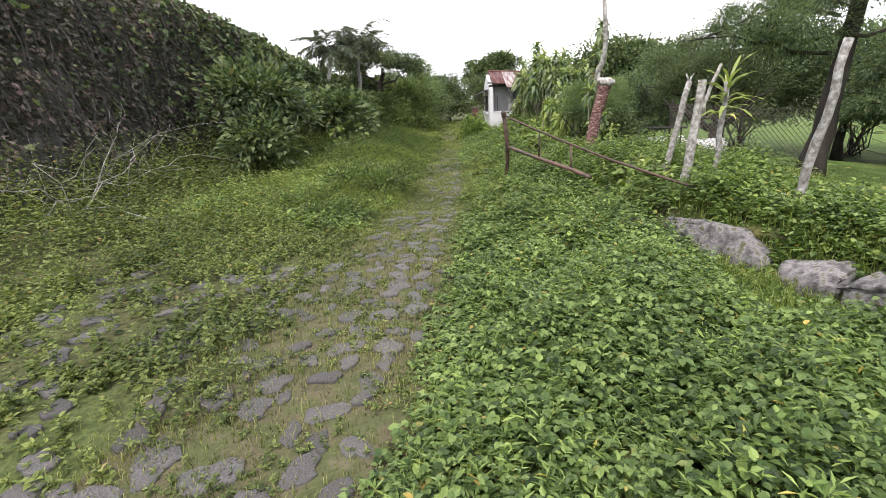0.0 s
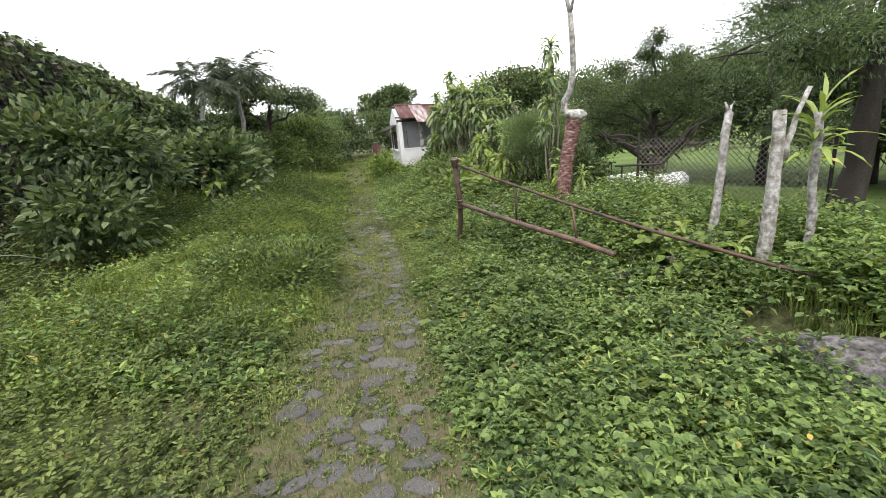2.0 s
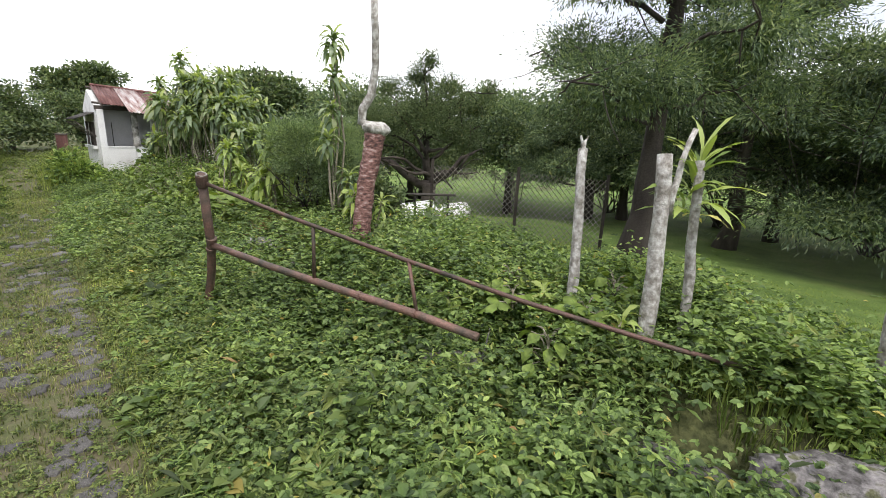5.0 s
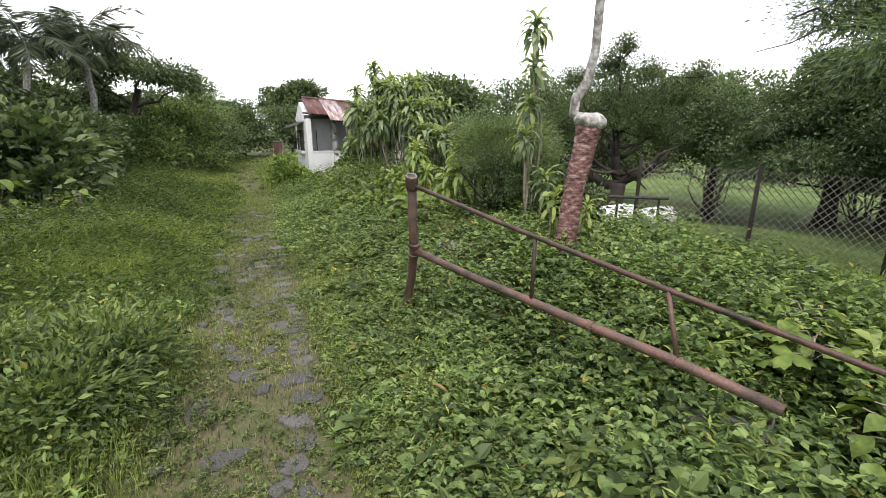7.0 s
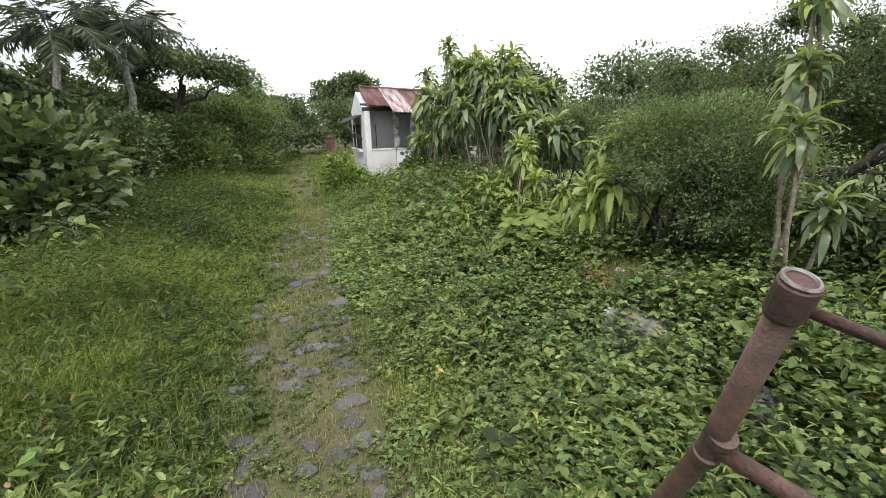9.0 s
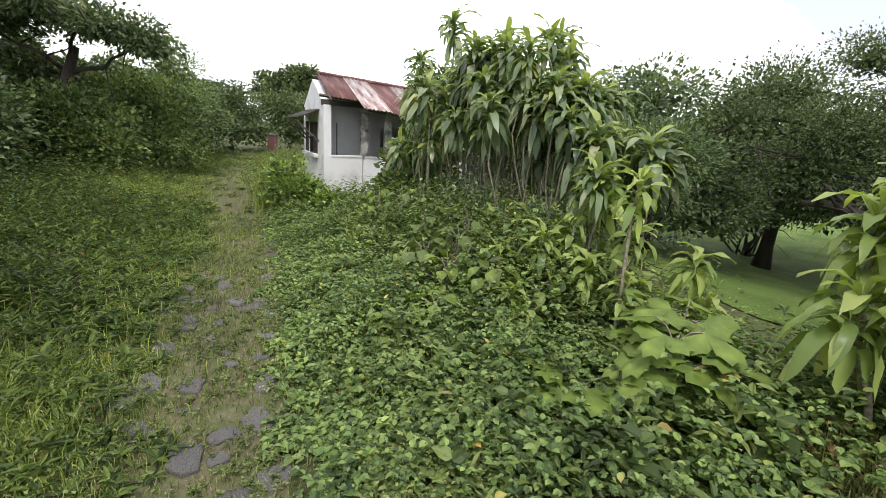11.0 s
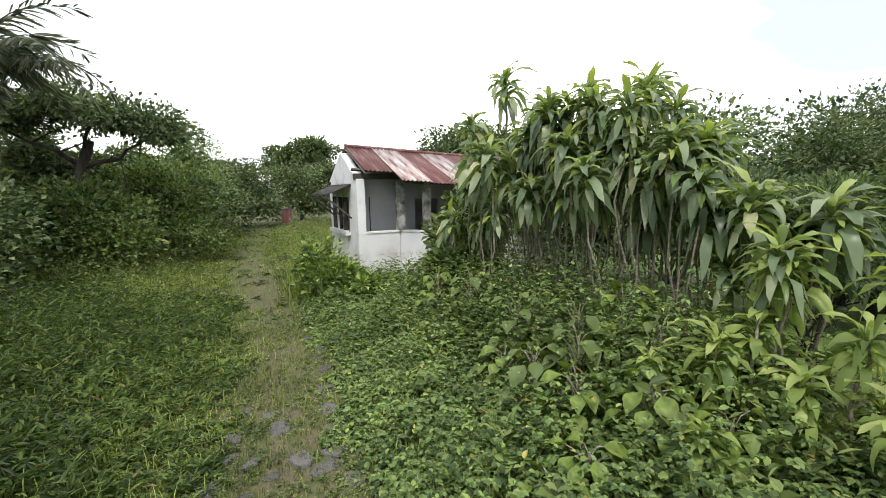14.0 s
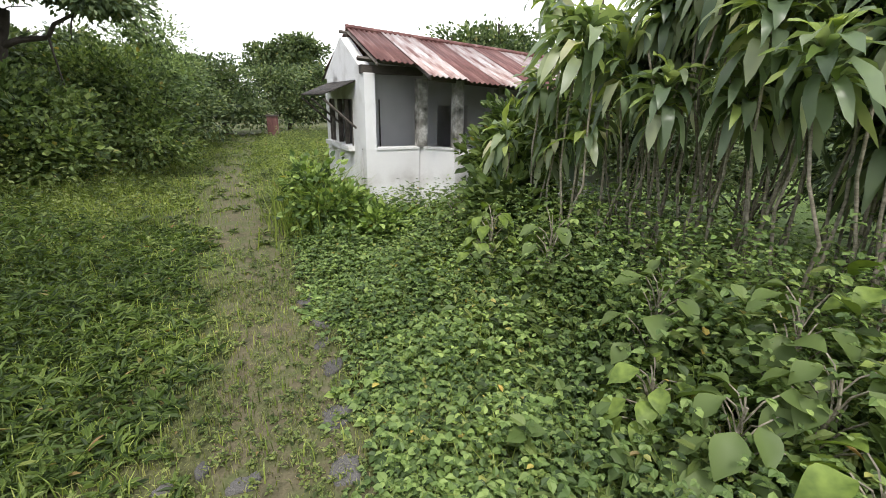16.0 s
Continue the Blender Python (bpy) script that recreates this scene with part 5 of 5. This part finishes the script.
for k, (x, y) in enumerate(((3.4, 3.72), (3.48, 3.62), (3.3, 3.8))):
    rng = np.random.default_rng(270 + k)
    g = np.linspace(-0.09, 0.09, 6)
    gx, gy = np.meshgrid(g, g * 0.7, indexing="ij")
    top = np.stack([gx, gy, 0.05 + 0.022 * rng.normal(size=gx.shape)], -1).reshape(-1, 3)
    i, j = np.meshgrid(np.arange(5), np.arange(5), indexing="ij")
    q = np.stack([i * 6 + j, (i + 1) * 6 + j, (i + 1) * 6 + j + 1, i * 6 + j + 1], -1).reshape(-1, 4)
    rag = part("crumpled_rag", (np.concatenate([top, top - [0, 0, 0.006]]), np.concatenate([q, q[:, ::-1] + 36]), np.zeros((0, 3), int)), M_PLASTER, smooth_shade=True)
    rag.matrix_basis = pose(x, y, float(ground_z(x, y)) + 0.12, 12, -8, 50 * k)
    tagged(rag, "crumpled white rag lying in the bank's grass", "rag", "white rags by the leaning post")
# reedy clump and bushes at the house corner
n = 900
rng = np.random.default_rng(231)
p = np.stack([rng.normal(size=n) * 0.22 - 0.35, rng.normal(size=n) * 0.35 + 17.7, np.zeros(n)], -1)
p[:, 2] = ground_z(p[:, 0], p[:, 1])
reeds = part("reed_clump", blades(p, around(n, rng) * rng.uniform(0.3, 1.0, (n, 1)), rng.uniform(0.4, 0.95, n), 0.009), M_GRASS)
tagged(reeds, "tall reedy grass clump at the house's corner", "grass", kind="stuff")
grown("bush", (-0.1, 17.2), "low leafy bush at the house's corner", "bush", None, stems(-0.1, 17.2, 0.5, 5, 0.2, 0.01, 232), [((-0.15, 17.2, 0.3), (0.42, 0.45, 0.24)), ((-0.35, 17.5, 0.5), (0.26, 0.35, 0.35)), ((0.3, 16.9, 0.2), (0.4, 0.4, 0.18))], 2800, (0.09, 0.03), M_CREEPER, sub=40, spread=0.28, full=True, seed=232, group="low bushes by the house")
grown("bush", (1.8, 16.6), "leafy bush under the porch wall", "bush", None, stems(1.8, 16.6, 0.9, 5, 0.2, 0.012, 233), [((1.8, 16.6, 0.75), (0.45, 0.5, 0.5)), ((1.5, 15.9, 0.5), (0.4, 0.4, 0.35)), ((2.1, 16.9, 1.05), (0.55, 0.5, 0.5))], 5200, (0.11, 0.036), M_BUSH, sub=50, spread=0.26, full=True, seed=233, group="low bushes by the house")


# ---- weeds and grass ----
def scatter(x0, x1, y0, y1, n, keep, seed):
    rng = np.random.default_rng(seed)
    x, y = rng.uniform(x0, x1, n), rng.uniform(y0, y1, n)
    on = rng.random(n) < keep(x, y)
    return x[on], y[on], rng


def cover_height(x, y):
    """How high the weeds stand."""
    off = x - path_x(y) + 0.15 * smooth(8.5, 10.5, y)
    right = smooth(0.3, 1.1, off) * (0.2 + 0.16 * ripple(x, y, 1.6) + 0.07 * ripple(x + 2, y, 4.2) + 0.1 * smooth(0.8, 2.0, off))
    left = smooth(0.35, 2.2, -off) * (0.2 + 0.1 * ripple(x, y, 1.2) + 0.12 * smooth(2.0, 4.5, -off) + 0.2 * smooth(8, 10, y) + 0.12 * ripple(x, y, 3.4))
    tuft = 0.2 * np.exp(-(((x + 1.15) / 0.75) ** 2 + ((y - 6.9) / 1.3) ** 2)) + 0.22 * np.exp(-(((x + 2.0) / 0.9) ** 2 + ((y - 10) / 2.5) ** 2))
    near = 0.16 * np.exp(-(((x + 0.75) / 0.4) ** 2 + ((y - 1.3) / 0.6) ** 2))
    wall = 0.5 * smooth(1.6, 2.3, off) * smooth(11.2, 12.3, y) * (1 - smooth(15.5, 17, y))
    edge = x - bank_x(y)
    step = 0.24 * np.exp(-(((x - 0.9) / 1.0) ** 2 + ((y - 17.2) / 0.5) ** 2))
    front = 1 - 0.92 * smooth(-1.0, -0.55, edge) * (1 - smooth(0.1, 0.35, edge)) * smooth(1.6, 2.2, y) * (1 - smooth(3.15, 3.8, y))
    right = right * front
    foot = 0.45 * smooth(-4.0, -5.2, x)
    return np.maximum(0.025, foot + right + left * smooth(0.5, 3.0, y + 0.5 * ripple(x, y, 2.0)) + 0.3 * left + tuft + near + wall + step)


def stuff(name, piece, mat, label, category):
    return tagged(part(name, piece, mat), label, category, kind="stuff")


def cover(name, box_, n, keep, size, mat, label, seed, full=True, per=10):
    """Small upright weeds: a lean stem each, with leaves in turn up to its tip."""
    x, y, rng = scatter(*box_, n, keep, seed)
    k = len(x)
    tall = cover_height(x, y) * rng.uniform(0.35, 1.25, k) + 0.02
    foot = np.stack([x, y, ground_z(x, y)], -1)
    lean = around(k, rng) * rng.uniform(0.0, 0.5, (k, 1)) + [0, 0, 1]
    own = rng.uniform(0.65, 1.3, k)
    f = (np.arange(per) + rng.random((k, per))) / per
    f = 0.12 + 0.88 * f ** 0.8
    a = np.arange(per) * 2.4 + rng.uniform(0, 6.3, (k, 1)) + rng.normal(size=(k, per)) * 0.3
    at = foot[:, None] + lean[:, None] * (tall[:, None] * f)[..., None]
    way = np.stack([np.cos(a), np.sin(a), 0.15 + 0.75 * (f - 0.45) + 0.25 * rng.normal(size=f.shape)], -1)
    s = own[:, None] * (1.15 - 0.55 * f) * rng.uniform(0.75, 1.2, f.shape)
    flat = at.reshape(-1, 3), way.reshape(-1, 3), s.ravel()
    return stuff(name, leaves(flat[0], flat[1], size[0] * flat[2], size[1] * flat[2], 1.3, full, rng), mat, label, "weeds")


def trefoils(name, box_, n, keep, size, mat, label, seed, nodes=5):
    """Trailing weeds whose leaves stand on thin stalks in threes, spread flat to the light."""
    x, y, rng = scatter(*box_, n, keep, seed)
    k = len(x)
    tall = cover_height(x, y) * rng.uniform(0.2, 1.3, k) + 0.02
    foot = np.stack([x, y, ground_z(x, y)], -1)
    lean = around(k, rng) * rng.uniform(0.0, 0.45, (k, 1)) + [0, 0, 1]
    own = rng.uniform(0.6, 1.35, k)
    f = 0.25 + 0.75 * ((np.arange(nodes) + rng.random((k, nodes))) / nodes) ** 0.7
    a = np.arange(nodes) * 2.4 + rng.uniform(0, 6.3, (k, 1)) + rng.normal(size=f.shape) * 0.3
    s = own[:, None] * (1.1 - 0.35 * f) * rng.uniform(0.75, 1.2, f.shape)
    out = np.stack([np.cos(a), np.sin(a), 0.12 + 0 * a], -1)
    at = foot[:, None] + lean[:, None] * (tall[:, None] * f)[..., None] + out * (0.05 * s)[..., None]
    trio = a[..., None] + np.array([-1.25, 0.0, 1.25]) + rng.normal(size=(*a.shape, 3)) * 0.15
    tip = -0.1 + 0.3 * rng.normal(size=a.shape)
    way = np.stack([np.cos(trio), np.sin(trio), np.broadcast_to(tip[..., None], trio.shape)], -1)
    big = np.broadcast_to(s[..., None] * np.array([0.85, 1.1, 0.85]), trio.shape).ravel()
    base = np.broadcast_to(at[:, :, None, :], way.shape).reshape(-1, 3)
    return stuff(name, leaves(base, way.reshape(-1, 3), size[0] * big, size[1] * big, 2.2, True, rng), mat, label, "weeds")


def side_right(x, y):
    off = x - path_x(y)
    rocks = 1 - 0.7 * (np.abs(x - bank_x(y) + 0.02) < 0.26) * (y > 1.9) * (y < 4.3)
    return smooth(0.38, 0.75, off + 0.16 * ripple(x, y, 2.4) + 0.2 * smooth(8.5, 10.5, y)) * rocks * (1 - 0.6 * smooth(3.6, 4.4, x)) * (1 - 0.85 * smooth(2.2, 2.7, x) * smooth(9.8, 10.6, y)) * (1 - 0.95 * np.exp(-((x - 2.2) / 0.55) ** 2 - ((y - 9.4) / 0.7) ** 2)) * (1 - 0.85 * np.exp(-((x - 1.72) / 0.2) ** 2 - ((y - 8.5) / 0.34) ** 2)) * (1 - 0.8 * np.exp(-((x - 1.8) / 0.2) ** 2 - ((y - 7.6) / 0.26) ** 2))


def leafy_right(x, y):
    """Leafy weeds keep off the short-grassed verge in the middle of the walk."""
    off = x - path_x(y)
    return side_right(x, y) * (1 - 0.8 * smooth(4.5, 6.0, y) * (1 - smooth(9.6, 11.0, y)) * (1 - smooth(0.75, 1.35, off + 0.2 * ripple(x, y, 2.2))))


def verge(x, y):
    off = x - path_x(y)
    return smooth(0.3, 0.6, off) * (1 - smooth(1.0, 1.7, off + 0.25 * ripple(x, y, 2.0))) * smooth(3.8, 5.5, y + 0.5 * ripple(x, y, 1.5)) * (1 - smooth(10.0, 11.4, y))


def side_left(x, y):
    off = path_x(y) - x
    patchy = smooth(-0.25, 0.35, ripple(x, y, 1.5) + smooth(2.5, 5, y) * 1.2)
    return smooth(0.38, 1.0, off + 0.2 * ripple(x, y, 2.0) + 0.12 * smooth(8.5, 10.5, y)) * (0.25 + 0.75 * patchy)


trefoils("trefoil_cover", (0.1, 4.2, -1.5, 8.0), 14000, leafy_right, (0.046, 0.0175), M_TREFOIL, "dense dull green weeds with small three-part leaves", 321)
cover("feathery_cover", (0.2, 3.4, -1.2, 8.0), 5200, side_right, (0.08, 0.0085), M_CREEPER, "fine-leaved feathery weeds among the creepers", 322, False, 16)
cover("creeper_cover", (0.1, 4.2, -1.5, 8.0), 4600, leafy_right, (0.058, 0.02), M_CREEPER, "dense green creeping weeds with small pointed leaves", 301)
trefoils("trefoil_cover", (-0.6, 3.4, 8.0, 17.5), 13000, leafy_right, (0.046, 0.0175), M_TREFOIL, "dense dull green weeds with three-part leaves", 323)
cover("creeper_cover", (-0.6, 3.4, 8.0, 17.5), 4600, leafy_right, (0.06, 0.021), M_CREEPER, "dense green creeping weeds with pointed oval leaves", 302)
cover("weed_cover", (-3.0, 0.2, -1.5, 8.0), 9000, side_left, (0.05, 0.0145), M_WEED, "mixed low green weeds spreading over old cobbles", 303)
cover("weed_cover", (-5.8, -2.6, 0.5, 14.0), 6000, side_left, (0.075, 0.019), M_WEED, "taller leafy weeds at the foot of the wall", 304, False)
# same weeds in the darkened leaf colour, standing in for shade
cover("weed_cover", (-4.2, -0.5, 8.0, 18.0), 9500, side_left, (0.1, 0.0145), M_WEED_SHADED, "mixed green weeds beside the lane", 305)
cover("weed_cover", (-5.0, 2.5, 17.0, 34.0), 6000, lambda x, y: 0.25 + 0.75 * smooth(0.2, 0.8, np.abs(x - path_x(y))), (0.1, 0.024), M_WEED, "far weeds and grass at the lane's end", 306, False)
cover("weed_cover", (-3.6, -0.7, 4.4, 8.5), 1500, side_left, (0.085, 0.021), M_CREEPER, "leafy green weeds standing in the lane's grass", 309)
cover("fern_weeds", (0.3, 3.3, 3.5, 16.5), 1700, side_right, (0.12, 0.017), M_WEED, "taller narrow-leaved weeds standing among the creepers", 318)
cover("dark_weeds", (0.3, 3.3, 4.8, 16.5), 760, side_right, (0.11, 0.042), M_BUSH, "broad dark weed leaves among the creepers", 319)
cover("sprig_cover", (-2.2, 1.3, -1.4, 17.0), 24000, lambda x, y: (1 - smooth(0.6, 1.2, np.abs(x - path_x(y)))) * smooth(-0.4, 0.35, ripple(x + 3, y, 2.6) + 0.25 * smooth(3.5, 6, y)), (0.03, 0.009), M_WEED, "tiny sprigs of weed between the cobbles", 307, False, 8)


rng = np.random.default_rng(308)
n = 520
p = np.stack([2.25 + rng.normal(size=n) * 0.3, 9.5 + rng.normal(size=n) * 0.5, np.zeros(n)], -1)
p[:, 2] = ground_z(p[:, 0], p[:, 1]) + rng.uniform(0.01, 0.05, n)
stuff("leaf_litter", leaves(p, around(n, rng) + rng.normal(size=(n, 3)) * [0, 0, 0.25], rng.uniform(0.05, 0.13, n), 0.02, 1.3, True, rng), M_LITTER, "curled brown dead leaves lying under the dracaenas", "leaf litter")


def grass(name, box_, n, keep, length, width, mat, label, seed, share=1.0, lean=0.8):
    x, y, rng = scatter(*box_, n, keep, seed)
    k = len(x)
    p = np.stack([x, y, ground_z(x, y) - 0.004], -1)
    h = length * rng.uniform(0.5, 1.2, k) + share * cover_height(x, y) * rng.uniform(0.5, 1.15, k)
    return stuff(name, blades(p, around(k, rng) * rng.uniform(0.25, lean, (k, 1)), h, width), mat, label, "grass")


def on_path(x, y):
    off = np.abs(x - path_x(y))
    return (1 - smooth(0.5, 1.4, off)) * (0.45 + 0.55 * smooth(-0.35, 0.3, ripple(x, y, 3.1))) * np.where(y > 8.5, 0.6, 0.7)


grass("path_grass", (-2.2, 1.4, -1.2, 16.0), 260000, on_path, 0.055, 0.0026, M_DRY, "short yellowish grass growing between the cobbles", 311, 0.25)
grass("lane_grass", (-3.4, 0.0, 4.0, 12.0), 140000, lambda x, y: 0.9 * side_left(x, y) * smooth(4.2, 7.0, y + 0.8 * ripple(x, y, 1.3)), 0.06, 0.0023, M_GRASS, "soft bright green grass along the lane", 312, 0.95, 0.9)
grass("lane_grass", (-4.5, 1.2, 11.0, 30.0), 62000, lambda x, y: 0.2 + 0.8 * smooth(0.3, 1.0, np.abs(x - path_x(y))), 0.1, 0.004, M_GRASS, "soft bright green grass along the lane", 313, 0.7, 0.9)
grass("verge_grass", (0.1, 2.2, 3.5, 11.5), 70000, verge, 0.05, 0.0028, M_GRASS, "short soft grass beside the path", 317, 0.3, 0.9)
cover("verge_weeds", (0.1, 2.2, 3.5, 11.5), 9000, lambda x, y: 0.9 * verge(x, y), (0.034, 0.011), M_WEED, "tiny leafy weeds in the short grass of the verge", 320, False, 9)
grass("bank_grass", (2.75, 4.8, -0.5, 8.0), 46000, lambda x, y: 0.7 + 0 * x, 0.16, 0.004, M_GRASS, "long green grass on top of the bank", 314, 0.2, 0.9)
cover("bank_weeds", (2.95, 3.9, 0.5, 8.0), 2200, lambda x, y: 1.0 + 0 * x, (0.07, 0.023), M_CREEPER, "leafy green weeds on top of the bank", 316)
grass("stone_grass", (1.4, 3.0, 8.8, 10.6), 16000, lambda x, y: 0.9 + 0 * x, 0.09, 0.003, M_DRY, "thin yellowish grass round the whitish stones", 324, 0.1, 0.9)
grass("lawn_grass", (4.0, 7.5, 3.0, 12.0), 22000, lambda x, y: 0.9 + 0 * x, 0.035, 0.004, M_GRASS, "mown grass blades of the yard", 315, 0.0, 0.9)


# ---- cobbles ----
def cobble_mesh(seed):
    rng = np.random.default_rng(seed)
    m = 11
    a = np.linspace(0, 2 * np.pi, m, endpoint=False)
    r = 1 + 0.18 * np.sin(a * 2 + rng.uniform(0, 6)) + 0.13 * np.sin(a * 4 + rng.uniform(0, 6)) + 0.1 * np.sin(a * 3 + rng.uniform(0, 6)) + 0.05 * rng.normal(size=m)
    rings = [(0.6, 0.96 + 0 * a), (0.92, 0.8 + 0 * a), (1.0, 0.45 + 0 * a), (0.98, -1.0 + 0 * a)]
    v = np.concatenate([np.stack([np.cos(a) * r * k, np.sin(a) * r * k, z + (0.08 * rng.normal(size=m) if k < 0.9 else 0)], -1) for k, z in rings] + [[(0, 0, 1.0)]])
    q = []
    for i in range(3):
        j = np.arange(m)
        q.append(np.stack([i * m + j, (i + 1) * m + j, (i + 1) * m + (j + 1) % m, i * m + (j + 1) % m], -1))
    j = np.arange(m)
    me = piece_mesh("cobble", (v, np.concatenate(q), np.stack([j, (j + 1) % m, 0 * j + 4 * m], -1)), M_STONE, True)
    return me


COBBLES = [cobble_mesh(400 + i) for i in range(9)]
lane = thing("cobbled_path", (0, 6, 0), "old grey cobbled path, half sunk in grass and weeds", "path", kind="structure")
rng = np.random.default_rng(420)
placed = []


def lay(x, y, r, flat=0.75):
    if any((x - a) ** 2 + (y - b) ** 2 < (0.92 * (r + c)) ** 2 for a, b, c in placed):
        return
    placed.append((x, y, r))
    ob = new("cobble", COBBLES[rng.integers(0, 9)])
    ob.parent = lane
    ob.matrix_basis = pose(x, y - 6, float(ground_z(x, y)) + rng.uniform(0.0, 0.014), rng.normal() * 3, rng.normal() * 3, rng.uniform(0, 360)) @ Matrix.Diagonal((r, r * rng.uniform(0.65, 0.9), 0.018, 1))


y = -1.2
while y < 4.6:
    r = rng.uniform(0.075, 0.125)
    lay(path_x(y) + 0.02 + 0.05 * rng.normal(), y, r)
    y += r * rng.uniform(1.7, 2.3)
y = -1.2
while y < 15.5:
    r = rng.uniform(0.07, 0.105)
    lay(path_x(y) + 0.24 + 0.03 * rng.normal(), y, r)
    y += r * rng.uniform(2.0, 2.5) * (1.0 if y < 9 else 1.8)
for _ in range(130):
    if len(placed) >= 175:
        break
    lay(rng.uniform(-2.9, -0.6), rng.uniform(0.3, 3.2), rng.uniform(0.07, 0.14))
for _ in range(1500):
    y = rng.uniform(-1.3, 14) if rng.random() < 0.35 else rng.uniform(-1.3, 5.0)
    if len(placed) >= 310:
        break
    wide = 0.75 if y < 3.2 else 0.42
    x = path_x(y) - 0.12 + rng.uniform(-wide, wide * 0.75)
    lay(x, y, rng.uniform(0.045, 0.12) if y > 2 else rng.uniform(0.05, 0.16))
for x, y, r in ((-2.1, 1.35, 0.12), (-1.9, 1.1, 0.1), (-2.3, 1.0, 0.13), (-1.75, 1.6, 0.09), (-2.2, 2.2, 0.12), (-1.7, 2.6, 0.1), (-1.2, 3.0, 0.09), (-2.6, 1.7, 0.12), (-1.4, 2.1, 0.08)):
    lay(x, y, r)
